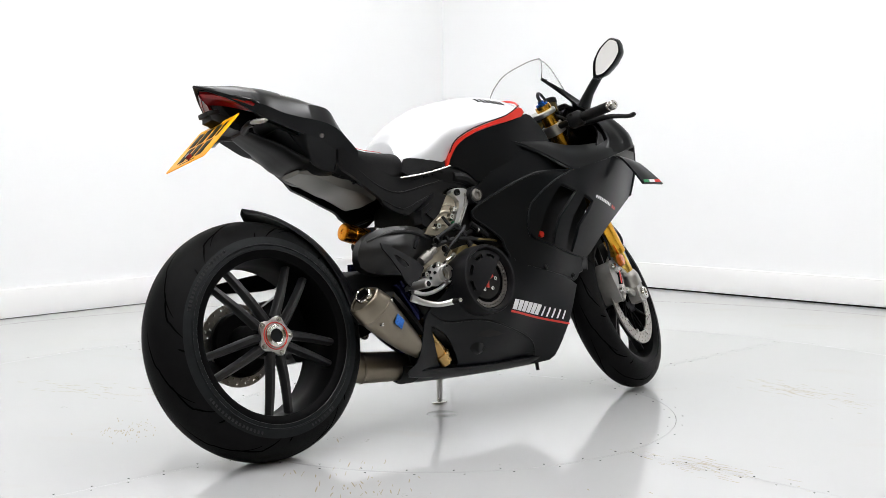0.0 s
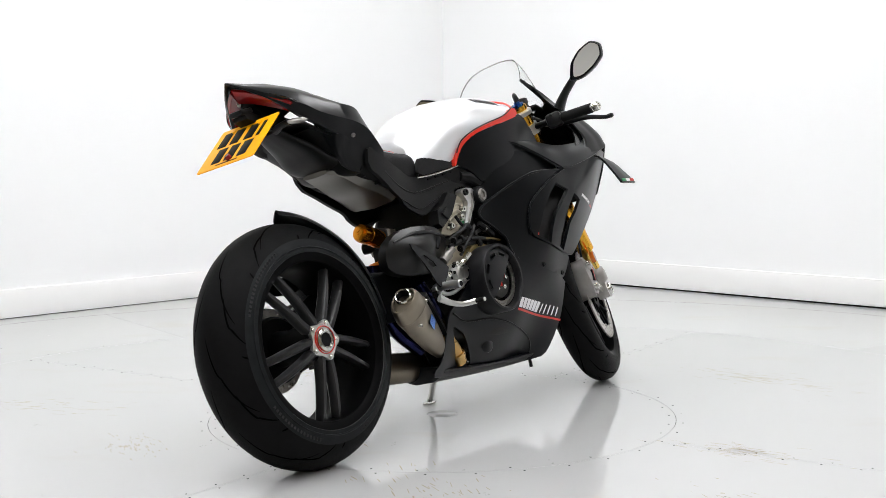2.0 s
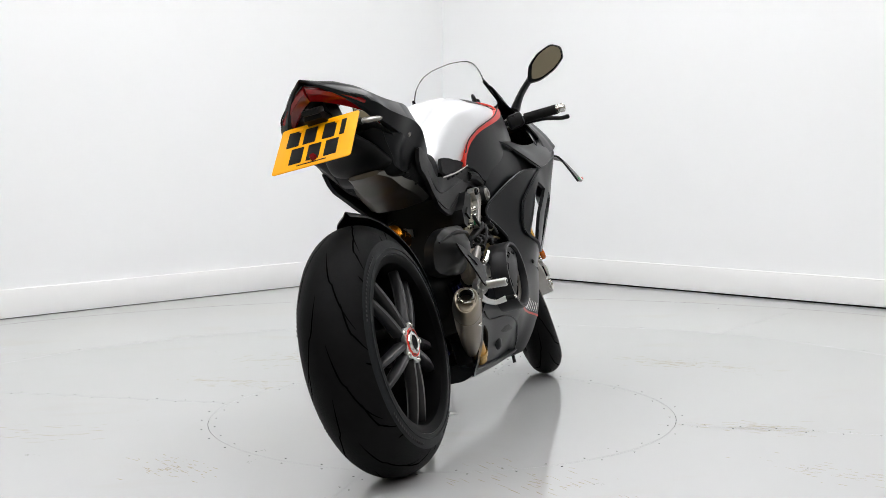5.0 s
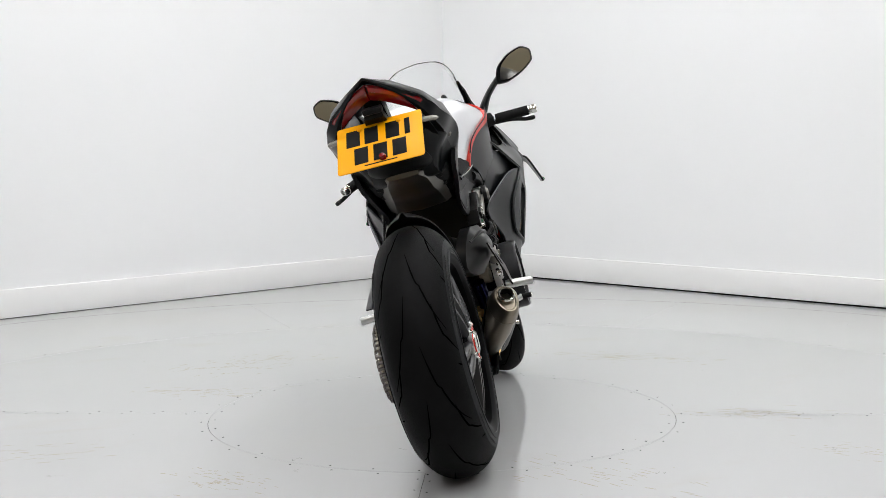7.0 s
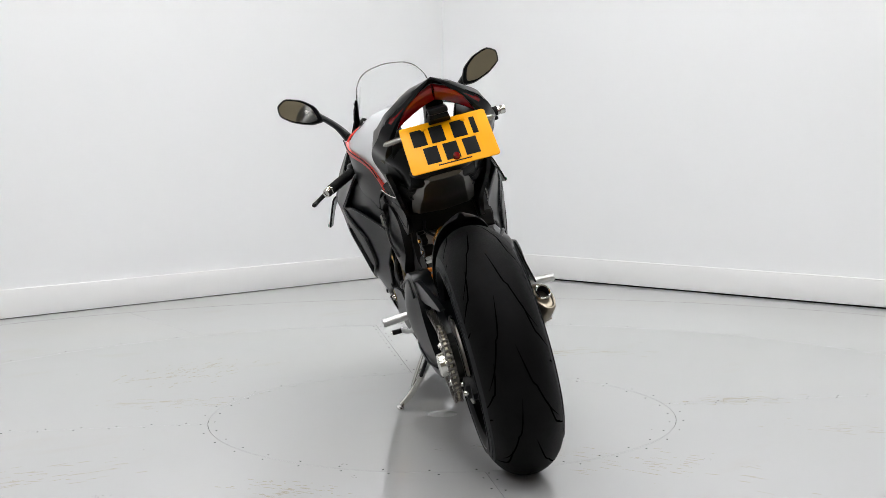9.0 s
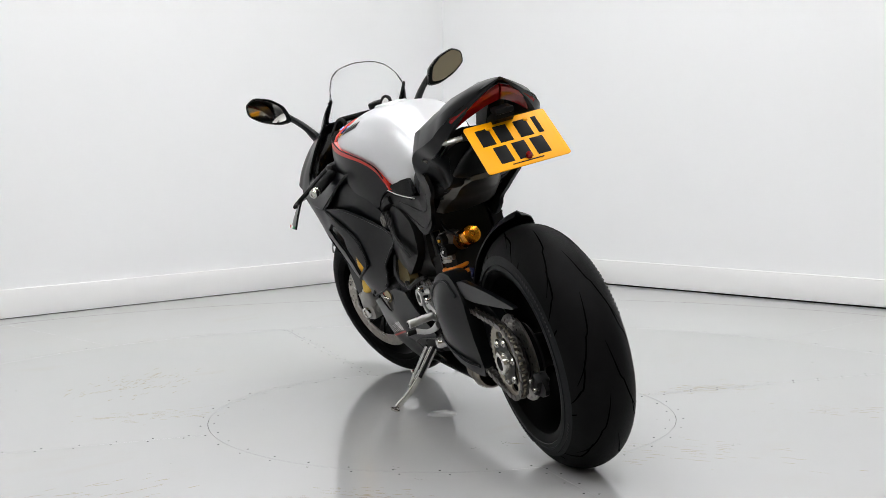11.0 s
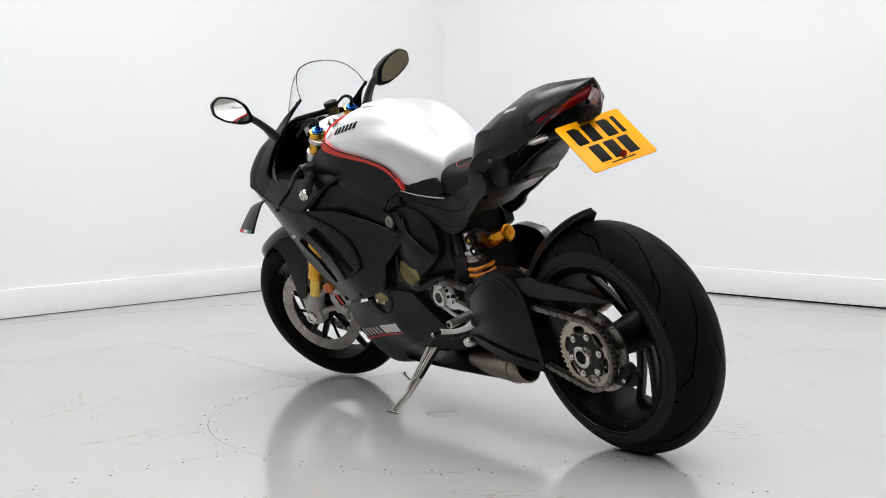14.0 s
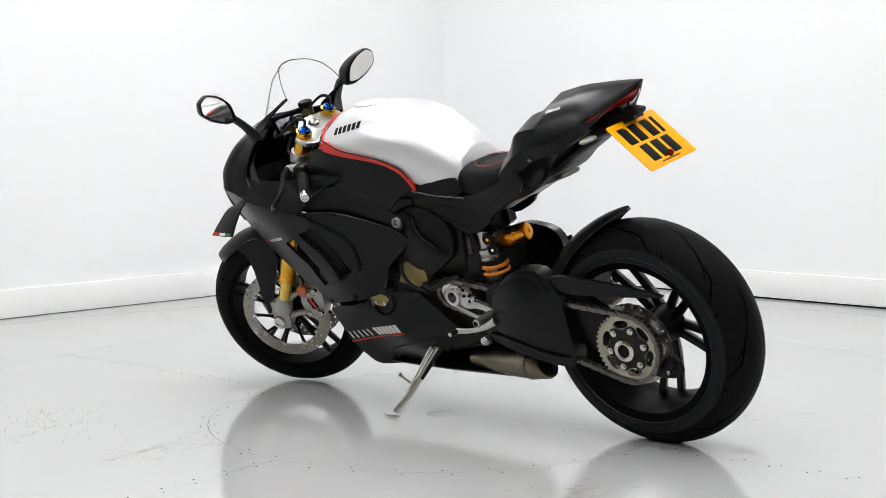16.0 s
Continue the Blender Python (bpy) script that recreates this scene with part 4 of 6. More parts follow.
def front_cowl():
    for s in (1, -1):
        low = [(1.27, .262, .775), (1.36, .268, .785), (1.44, .248, .806), (1.52, .11, .80), (1.54, 0, .80)]
        r1 = [(1.335, .235, .835), (1.39, .238, .84), (1.455, .222, .855), (1.52, .10, .86), (1.535, 0, .86)]
        r2 = [(1.325, .195, .915), (1.375, .195, .91), (1.43, .185, .915), (1.48, .09, .925), (1.50, 0, .925)]
        r3 = [(1.265, .156, .995), (1.325, .160, .967), (1.385, .150, .955), (1.43, .08, .965), (1.45, 0, .97)]
        r35 = [(1.222, .146, 1.040), (1.285, .150, 1.008), (1.348, .142, .975), (1.402, .075, .980), (1.42, 0, .984)]
        r4 = [(1.178, .130, 1.063), (1.242, .133, 1.025), (1.302, .131, .990), (1.375, .07, .987), (1.395, 0, .991)]
        c = part("front_cowl", patch([low, r1, r2, r3, r35, r4], 6, 5, .005, s, (-.6, -.6, 0)), BODY, bike, "gloss and matt black front cowl")
        part("nose_cone", patch([[(1.44, .250, .804), (1.52, .11, .80), (1.54, 0, .80)], [(1.495, .190, .73), (1.545, .09, .73), (1.56, 0, .73)], [(1.503, .142, .652), (1.53, .07, .65), (1.54, 0, .65)]], 5, 5, .005, s, (-1, 0, 0)), BODY, c)
        if s > 0:
            sc = [r4,
                  [(1.199, .121, 1.100), (1.245, .116, 1.082), (1.292, .104, 1.068), (1.335, .055, 1.070), (1.348, 0, 1.072)],
                  [(1.226, .099, 1.136), (1.255, .094, 1.130), (1.283, .079, 1.124), (1.308, .041, 1.128), (1.315, 0, 1.130)],
                  [(1.250, .074, 1.154), (1.258, .060, 1.159), (1.266, .044, 1.163), (1.271, .022, 1.166), (1.273, 0, 1.168)]]
            full = [r + [(x, -y, z) for x, y, z in r[-2::-1]] for r in sc]
            part("windscreen", patch(full, 6, 5, .003, 1, (-.7, 0, -.6)), CLEAR, c, "clear curved windscreen")
            rim = [r[0] for r in sc] + sc[3][1:]
            part("screen_edge", tube(rim + [(x, -y, z) for x, y, z in rim[-2::-1]], .0013, 6, 4), GLOSS, c)
        bm = tube([(1.176, s * .133, 1.064), (1.242, s * .137, 1.027), (1.303, s * .135, .990)], [.005, .0065, .006], 8, 5)
        part("screen_trim", bm, GLOSS, c, "gloss black screen trim")
        part("screen_screw", moved(revolve([(0, .003), (.004, .003), (.006, 0)], 10), Matrix.Translation((1.190, s * .139, 1.056))), PLASTIC, c)
        # inner cockpit wall
        part("cockpit_panel", patch([[(1.26, .240, .80), (1.33, .235, .80), (1.42, .20, .82), (1.47, 0, .82)], [(1.32, .205, .87), (1.36, .20, .875), (1.41, .15, .89), (1.45, 0, .89)], [(1.31, .165, .94), (1.34, .16, .94), (1.37, .12, .95), (1.40, 0, .955)]], 5, 5, .004, s, (-.5, -.5, 0)), GLOSS, c, "gloss black cockpit lining")
        # mirror
        u = Vector((-.09, .93, .28)).normalized()
        v = Vector((-.02, -.26, .965))
        v = (v - u * v.dot(u)).normalized()
        nrm = u.cross(v).normalized()
        if nrm.x > 0:
            nrm.negate()
        mid = Vector((1.285, .330, 1.083))
        out2 = [(-.104, -.034), (-.066, .020), (-.010, .042), (.056, .044), (.086, .014), (.072, -.026), (.015, -.045), (-.055, -.050)]
        ring = chaikin(chaikin([Vector((p * .9, q * .95, 0)) for p, q in out2], 1, cut=.16), 1)
        flip = Vector((1, s, 1))

        def at(k, d, sh=0.0):
            return [(mid + u * (p.x * k - sh) + v * (p.y * k) - nrm * d) * flip for p in ring]
        mr = part("mirror", loft([at(.93, .004), at(.97, -.003), at(1.0, 0), at(.98, .012), at(.88, .030, .006), at(.62, .046, .02), at(.25, .055, .03)]), BODY, bike, "matt black wing mirror on a slim arm")
        bm = bmesh.new()
        bm.faces.new([bm.verts.new(p) for p in at(.84, -.0035, -.007)])
        part("mirror_glass", bm, MIRROR, mr, "mirror glass")
        path = [Vector((1.318, .282, 1.060)), Vector((1.318, .248, 1.034)), Vector((1.308, .212, .995)), Vector((1.295, .185, .950))]
        part("mirror_arm", tube([p * flip for p in path], [.024, .019, .021, .030], 12, 4, flat=.55), BODY, mr)


def tail():
    secs = [
        (-.071, [(0, 1.0545), (.003, 1.054), (.005, 1.052), (.005, 1.051), (.004, 1.050), (.003, 1.0495), (.002, 1.049), (0, 1.0485)]),
        (-.030, [(0, 1.054), (.030, 1.045), (.052, 1.031), (.057, 1.021), (.052, 1.014), (.046, 1.016), (.028, 1.032), (0, 1.040)]),
        (.020, [(0, 1.052), (.050, 1.041), (.093, 1.013), (.108, .987), (.100, .970), (.090, .972), (.048, 1.018), (0, 1.030)]),
        (.060, [(0, 1.049), (.064, 1.033), (.123, .996), (.143, .960), (.128, .930), (.114, .932), (.060, 1.008), (0, 1.024)]),
        (.100, [(0, 1.046), (.078, 1.024), (.137, .980), (.157, .937), (.138, .908), (.122, .912), (.070, 1.000), (0, 1.020)]),
        (.150, [(0, 1.037), (.090, 1.008), (.151, .963), (.169, .920), (.146, .884), (.126, .888), (.080, .985), (0, 1.010)]),
        (.220, [(0, 1.018), (.090, .990), (.155, .957), (.174, .905), (.140, .862), (.120, .868), (.080, .965), (0, .992)]),
        (.265, [(0, .980), (.080, .968), (.151, .942), (.174, .885), (.140, .838), (.120, .845), (.070, .900), (0, .920)]),
        (.300, [(0, .930), (.070, .920), (.134, .900), (.166, .860), (.142, .808), (.120, .800), (.060, .790), (0, .785)]),
        (.345, [(0, .880), (.070, .872), (.118, .858), (.150, .825), (.142, .790), (.120, .785), (.060, .782), (0, .780)]),
    ]
    shell = hull(secs, 1, 6)
    # twin air passages leave through the top in front of the hump
    gone = []
    for fc in shell.faces:
        q = fc.calc_center_median()
        if .200 < q.x < .298 and .015 < abs(q.y) < .098 and q.z > .915:
            gone.append(fc)
    bmesh.ops.delete(shell, geom=gone, context="FACES")
    t = part("tail_unit", shell, BODY, bike, "pointed matt black tail unit", 38)
    part("tail_floor", patch([[(.060, .118, .925), (.060, .060, .935), (.060, -.060, .935), (.060, -.118, .925)], [(.150, .128, .885), (.150, .060, .905), (.150, -.060, .905), (.150, -.128, .885)], [(.260, .122, .842), (.260, .060, .870), (.260, -.060, .870), (.260, -.122, .842)]], 3, 4, .004), PLASTIC, t)
    for s in (1, -1):
        part("lower_flank", patch([[(.128, .120, .912), (.170, .147, .880), (.220, .142, .864), (.280, .143, .829), (.345, .143, .792)], [(.165, .100, .868), (.200, .112, .838), (.240, .112, .824), (.290, .118, .800), (.345, .120, .776)], [(.225, .090, .800), (.246, .094, .787), (.272, .096, .780), (.305, .098, .772), (.345, .100, .764)]], 4, 4, .005, s, (.3, -1, .4)), BODY, t, "matt black lower tail flank")
    part("under_panel", patch([[(.120, .118, .908), (.116, .050, .902), (.116, -.050, .902), (.120, -.118, .908)], [(.165, .103, .866), (.160, .050, .858), (.160, -.050, .858), (.165, -.103, .866)], [(.246, .092, .788), (.240, .050, .782), (.240, -.050, .782), (.246, -.092, .788)], [(.320, .096, .772), (.320, .050, .768), (.320, -.050, .768), (.320, -.096, .772)]], 3, 4, .004, 1, (.5, 0, .8)), PLASTIC, t, "black under-tail panel")
    part("lamp_pillar", loft([[Vector((x, y, z)) for x, y in ((x0, -w), (x0, w), (x1, w * .9), (x1, -w * .9))] for z, x0, x1, w in ((.935, .030, .110, .030), (.965, .012, .100, .026), (.995, -.008, .090, .022), (1.022, -.022, .080, .018))]), PLASTIC, t, "black centre pillar between the air passages")
    for s in (1, -1):
        top = [(-.054, .001, 1.038), (-.030, .042, 1.022), (.005, .088, .999), (.039, .125, .975), (.074, .134, .946), (.118, .122, .914)]
        low = [(-.036, .001, .998), (-.012, .030, .989), (.018, .066, .971), (.048, .100, .950), (.078, .119, .931), (.119, .113, .909)]
        rows = [top]
        for k, lift in ((.3, .006), (.65, .005)):
            rows.append([Vector(a).lerp(Vector(b), k) - Vector((lift, -lift * .3, 0)) for a, b in zip(top, low)])
        rows.append(low)
        lens = part("tail_light", patch(rows, 5, 4, .007, s, (1, -.3, 0)), LENS, t, "dark red V-shaped tail light lens")
        # brighter red strip paints the streak where the lens catches light
        glint = [[Vector(a).lerp(Vector(b), k) - Vector((.0075, -.003, 0)) for a, b in zip(top[:4], low[:4])] for k in (.22, .36, .5)]
        part("lens_glint", patch(glint, 5, 3, .001, s, (1, -.3, 0)), LENS_GLINT, lens, "brighter red strip, a painted glint on the lens")
        part("lens_rim", tube([Vector((a[0] - .001, s * (a[1] + .002), a[2] + .001)) for a in top], .0022, 6, 4), GLOSS, lens)
        bars_decal((.135, 1.000) if s > 0 else (.185, .990), (.185, .990) if s > 0 else (.135, 1.000), .0075, 6, onto(t, s), s, WHITE_MARK, t, slant=-.2, fill=.55, label="small white wordmark drawn as plain bars")
        part("tail_screw", moved(revolve([(0, .002), (.003, .002), (.0045, .004), (.0065, .003), (.007, -.004)], 16), Matrix.Translation((.226, s * .150, .872)) @ Matrix.Rotation(radians(-35) if s > 0 else radians(180 + 35), 4, "X")), ALU_DARK, t)
    tray = part("undertray", hull([(.04, [(0, .930), (.03, .930), (.042, .922), (.032, .910), (0, .907)]), (.09, [(0, .90), (.045, .90), (.058, .890), (.04, .880), (0, .877)]), (.14, [(0, .875), (.06, .872), (.075, .862), (.05, .850), (0, .847)]), (.20, [(0, .84), (.07, .838), (.09, .822), (.06, .806), (0, .803)]), (.30, [(0, .83), (.08, .83), (.10, .80), (.06, .785), (0, .782)])]), PLASTIC, t, "black plastic under tray")
    # plate hanger, plate, indicators
    part("plate_arm", loft([[Vector((x, y, z)) for y, z in ((-w, z0), (w, z0), (w * .8, z1), (-w * .8, z1))] for x, w, z0, z1 in ((.08, .035, .905, .945), (.02, .032, .920, .955), (-.03, .028, .945, .972), (-.045, .026, .950, .972))]), PLASTIC, t, "black plate hanger")
    part("plate_lamp", block((.045, .050, .016), (-.035, 0, .972), .005, Matrix.Rotation(radians(-10), 4, "Y")), PLASTIC, t)
    c = Vector((-.0735, -.004, .8875))
    u = Vector((-.006, -.2215, -.001)).normalized()
    v = Vector((.1285, .0, .115))
    v = (v - u * v.dot(u)).normalized()
    n = u.cross(v).normalized()
    if n.x > 0:
        n.negate()
    M = Matrix(((u.x, n.x, v.x, c.x), (u.y, n.y, v.y, c.y), (u.z, n.z, v.z, c.z), (0, 0, 0, 1)))
    w, h = .1125, .0865
    r = .008
    oc = []
    for cx, cz, a0 in ((w - r, h - r, 0), (-w + r, h - r, 90), (-w + r, -h + r, 180), (w - r, -h + r, 270)):
        oc += [(cx + r * math.cos(radians(a0 + k * 30)), cz + r * math.sin(radians(a0 + k * 30))) for k in range(4)]
    pl = part("number_plate", prism(oc, .003, .0006, M), YELLOW, bike, "yellow number plate with plain black bars")
    for x0, x1, z in ((-.088, -.052, .036), (-.040, -.004, .036), (.016, .052, .036), (.066, .080, .036), (-.068, -.032, -.034), (-.018, .018, -.034), (.032, .068, -.034)):
        part("plate_bar", moved(block((x1 - x0, .0012, .060), ((x0 + x1) / 2, .0020, z), .0004), M), BLACK_MARK, pl)
    part("maker_mark", moved(block((.085, .0010, .0035), (.0, .0019, -.074), .0003), M), BLACK_MARK, pl)
    for x in (-.052, .052):
        part("plate_screw", moved(revolve([(0, .0045), (.005, .004), (.007, .001)], 14), M @ Matrix.Translation((x, .0015, .064))), YELLOW, pl)
    part("red_reflector", moved(revolve([(0, .012), (.007, .0115), (.009, .008), (.009, 0)], 18), M @ Matrix.Translation((.006, .0015, -.062))), LENS, pl, "small red reflector")
    for s in (1, -1):
        i = part("indicator", tube([(.036, s * .098, .922), (.040, s * .112, .921), (.048, s * .140, .918), (.051, s * .150, .917)], [.009, .012, .011, .003], 12, 4, flat=.65), INDIC, bike, "slim clear indicator")
        part("bulb_strip", tube([(.041, s * .112, .9225), (.047, s * .138, .9195)], .0085, 8, 0, flat=.75), INDIC_AMBER, i, "amber element inside")
        part("indicator_stalk", tube([(.05, s * .03, .915), (.036, s * .07, .920), (.036, s * .099, .922)], [.012, .009, .010], 10, 3), PLASTIC, i)


def seat_and_subframe():
    part("seat", hull([(.285, [(0, .885), (.06, .880), (.10, .865), (.118, .82), (.10, .78), (0, .775)]), (.33, [(0, .868), (.07, .862), (.112, .846), (.122, .80), (.10, .76), (0, .755)]), (.40, [(0, .848), (.075, .842), (.115, .826), (.120, .785), (.10, .745), (0, .74)]), (.47, [(0, .838), (.075, .834), (.110, .818), (.114, .78), (.10, .745), (0, .74)]), (.53, [(0, .836), (.07, .832), (.100, .815), (.106, .78), (.09, .75), (0, .74)]), (.575, [(0, .82), (.05, .815), (.075, .80), (.08, .77), (.07, .75), (0, .74)])], 5, 5), SEATING, bike, "black textured rider seat")
    for s in (1, -1):
        part("seat_stitch", tube([(.345, s * .085, .862), (.40, s * .092, .843), (.46, s * .088, .836), (.50, s * .06, .839), (.52, s * .02, .840)], .0009, 6, 5), RED, bpy.data.objects["seat"], "thin red stitching")
        sub = part("subframe_cover", skin([(.275, .850), (.36, .800), (.40, .785), (.511, .744), (.691, .770), (.769, .742), (.785, .720), (.775, .700), (.697, .715), (.639, .690), (.575, .668), (.540, .645), (.508, .632), (.436, .668), (.424, .693), (.380, .718), (.335, .750), (.275, .782)], SUBF, .012, s), PLASTIC, bike, "black subframe side cover")
        for i in range(4):
            x = .575 + .033 * i
            z = .752 + .16 * (x - .575)
            part("slot", moved(block((.022, .004, .006), (0, 0, 0), .001, Matrix.Rotation(radians(-9), 4, "Y")), Matrix.Translation((x, s * (SUBF(x, z) + .001), z - .008))), GAP, sub)
        part("cover_ridge", tube([(x, s * (SUBF(x, z) - .001), z) for x, z in ((.345, .772), (.42, .728), (.50, .705), (.60, .722), (.70, .742))], [.002, .003, .0035, .003, .002], 8, 4), PLASTIC, sub)
        part("cover_ridge", tube([(x, s * (SUBF(x, z) - .001), z) for x, z in ((.43, .688), (.50, .655), (.56, .672), (.63, .700))], [.002, .003, .003, .002], 8, 4), PLASTIC, sub)
        part("frame_knuckle", tube([(.70, s * .137, .742), (.74, s * .142, .735), (.785, s * .145, .712), (.82, s * .14, .70)], [.016, .020, .018, .012], 10, 4), PLASTIC, sub)
    part("heat_shield", hull([(.205, [(0, .800), (.030, .800), (.043, .798), (.046, .793), (.040, .788), (0, .786)]), (.26, [(0, .80), (.045, .80), (.064, .797), (.070, .791), (.056, .772), (0, .767)]), (.32, [(0, .78), (.055, .78), (.078, .774), (.085, .763), (.062, .742), (0, .736)]), (.38, [(0, .75), (.06, .75), (.086, .742), (.092, .733), (.068, .722), (0, .716)]), (.435, [(0, .71), (.06, .71), (.088, .708), (.093, .702), (.074, .692), (0, .686)])], 1, 5), SHIELD, bike, "satin grey underseat heat shield box", 16)
    for s in (1, -1):
        for x, z in ((.31, .772), (.36, .748)):
            part("shield_screw", moved(revolve([(0, .010), (.005, .010), (.007, .006), (.008, 0)], 12), Matrix.Translation((x, s * .086, z)) @ (Matrix() if s > 0 else Matrix.Rotation(math.pi, 4, "X"))), PLASTIC, bpy.data.objects["heat_shield"])


fuel_tank()
side_fairings()
front_cowl()
tail()
seat_and_subframe()


# ---- running gear ----
def stick(a, b, r, seg=14, bm=None, r2=None):
    return tube([a, b], [r, r if r2 is None else r2], seg, bm=bm)


def turned(profile, a, d, seg=28):
    """A lathe-turned piece: (radius, along) pairs from point a in direction d."""
    q = Vector((0, 1, 0)).rotation_difference(Vector(d).normalized()).to_matrix().to_4x4()
    return moved(revolve(profile, seg), Matrix.Translation(a) @ q)


def bolt(name, at, d, r, material, parent, h=None):
    h = h or r * .9
    return part(name, turned([(0, h * .5), (r * .5, h * .5), (r * .55, h), (r, h), (r * 1.05, h * .8), (r * 1.05, -h)], at, d, 14), material, parent)


def engine():
    e = part("engine", hull([(.48, [(0, .44), (.07, .43), (.085, .39), (.08, .31), (0, .29)]), (.60, [(0, .50), (.09, .48), (.10, .40), (.10, .27), (0, .24)]), (.75, [(0, .53), (.13, .50), (.15, .40), (.13, .25), (0, .21)]), (.90, [(0, .54), (.13, .51), (.145, .40), (.12, .25), (0, .21)]), (.98, [(0, .52), (.11, .48), (.12, .40), (.10, .29), (0, .27)])]), ENGINE, bike, "cast alloy engine block")
    part("rear_cylinder", hull([(.56, [(0, .70), (.08, .69), (.10, .66), (.10, .52), (0, .48)]), (.66, [(0, .74), (.09, .73), (.112, .70), (.112, .50), (0, .46)]), (.76, [(0, .74), (.09, .72), (.108, .68), (.108, .48), (0, .44)])]), ENGINE, e)
    part("front_cylinder", hull([(.80, [(0, .66), (.09, .64), (.11, .60), (.11, .46), (0, .42)]), (.93, [(0, .62), (.09, .60), (.11, .57), (.11, .40), (0, .36)])]), ENGINE, e)
    part("radiator", block((.04, .30, .34), (1.13, 0, .57), .006, Matrix.Rotation(radians(-14), 4, "Y")), PLASTIC, e, "black radiator behind the vents")
    part("airbox", hull([(.62, [(0, .84), (.09, .83), (.12, .79), (.11, .72), (0, .70)]), (.85, [(0, .86), (.13, .85), (.165, .80), (.16, .70), (0, .66)]), (1.08, [(0, .86), (.13, .85), (.18, .80), (.17, .70), (0, .64)])]), PLASTIC, e)
    part("coolant_cap", turned([(0, .02), (.012, .02), (.014, 0), (.014, -.02)], (.985, -.17, .535), (0, -1, .2), 12), RED, e, "small red cap")
    # right side: clutch
    C = Vector((.709, -.19, .413))
    cl = part("clutch_cover", moved(revolve([(.090, .03), (.090, -.020), (.094, -.027), (.101, -.027), (.105, -.018), (.106, .06), (.09, .06)], 56), Matrix.Translation(C)), CARBON, e, "round matt black clutch cover with an open sector")
    part("clutch_cup", moved(revolve([(0, .012), (.089, .012), (.089, -.005)], 40), Matrix.Translation(C)), GAP, cl)
    part("pressure_plate", moved(drilled(.070, .086, .004, ((.078, 44, 0),), .0026, 88), Matrix.Translation(C + Vector((0, -.004, 0)))), ALU_DARK, cl, "perforated grey clutch plate ring")
    part("clutch_hub", moved(revolve([(.0, -.006), (.045, -.006), (.060, -.002), (.062, .006)], 32), Matrix.Translation(C)), ENGINE, cl)
    for k in range(3):
        a = radians(20 + 120 * k)
        part("red_spring_cap", moved(prism([(-.011, -.004), (.011, -.004), (.012, .005), (-.012, .005)], .008, .001), Matrix.Translation(C + Vector((.014 * math.cos(a), -.011, .014 * math.sin(a)))) @ Matrix.Rotation(-a, 4, "Y")), RED, cl, "red clutch hub")
    ring_bolts_at = [(.034 * math.cos(radians(60 * k)), .034 * math.sin(radians(60 * k))) for k in range(6)]
    for x, z in ring_bolts_at:
        bolt("bolt", C + Vector((x, -.006, z)), (0, -1, 0), .006, STEEL, cl)
    sec = [(.088 * math.cos(radians(a)), .088 * math.sin(radians(a))) for a in range(44, 228, 6)]
    slots = []
    for a0 in (60, 100, 142, 182):
        ins = [(.066 * math.cos(radians(a)), .066 * math.sin(radians(a))) for a in range(a0 + 24, a0 - 1, -6)]
        outs = [(.076 * math.cos(radians(a)), .076 * math.sin(radians(a))) for a in range(a0, a0 + 25, 6)]
        slots.append(outs + ins)
    part("clutch_lid", moved(skin(sec, lambda x, z: .026 - 1.1 * (x * x + z * z), .004, -1, holes=slots, step=.010, rounds=0, hrounds=0), Matrix.Translation(C)), CARBON, cl, "matt black slotted clutch lid")
    part("coil_cover", skin([(.548, .644), (.578, .660), (.612, .695), (.653, .684), (.613, .629), (.558, .590), (.542, .603)], lambda x, z: .146 + .05 * (x - .6), .035, -1, step=.015, rounds=0), PLASTIC, e, "faceted black coil cover")
    part("cover_step", skin([(.560, .632), (.585, .648), (.610, .640), (.585, .612)], plane(.151), .010, -1, step=.015, rounds=0), PLASTIC, e)
    h = part("cylinder_head", skin([(.655, .690), (.690, .676), (.694, .648), (.676, .603), (.645, .578), (.596, .566), (.556, .574), (.580, .602), (.617, .632)], lambda x, z: .134 + .04 * (z - .62), .04, -1, step=.012, rounds=0), CASTING, e, "bare cast cylinder head")
    for k in range(4):
        part("head_fin", tube([(.588 + .017 * k, -.136, .586 + .022 * k), (.612 + .014 * k, -.139, .598 + .020 * k), (.636 + .014 * k, -.136, .596 + .020 * k)], .0042, 6, 3), CASTING, h)
    part("gear_case", skin([(.50, .455), (.535, .505), (.585, .535), (.645, .540), (.66, .47), (.62, .42), (.54, .42)], plane(.132), .03, -1, step=.02), CASTING, e, "bare cast gearbox case")
    for x, z in ((.678, .640), (.662, .618), (.604, .592)):
        part("head_bolt", turned([(0, .006), (.004, .006), (.0045, .012), (.0085, .012), (.010, .004), (.012, 0)], (x, -.136, z), (0, -1, 0), 16), STEEL, h)
    part("frame_strut", skin([(.664, .693), (.690, .706), (.742, .698), (.740, .665), (.708, .615), (.687, .578), (.664, .583), (.681, .624), (.701, .659), (.684, .676)], lambda x, z: .150 + .10 * (z - .65), .022, -1, step=.010, rounds=1), ALU, e, "polished alloy frame strut")
    part("strut_web", tube([(.722, -.1535, .686), (.724, -.151, .665), (.700, -.146, .618), (.682, -.143, .588)], [.003, .005, .0045, .003], 8, 4), ALU_DARK, e)
    bolt("bolt", (.690, -.152, .690), (0, -1, 0), .010, PLASTIC, e)
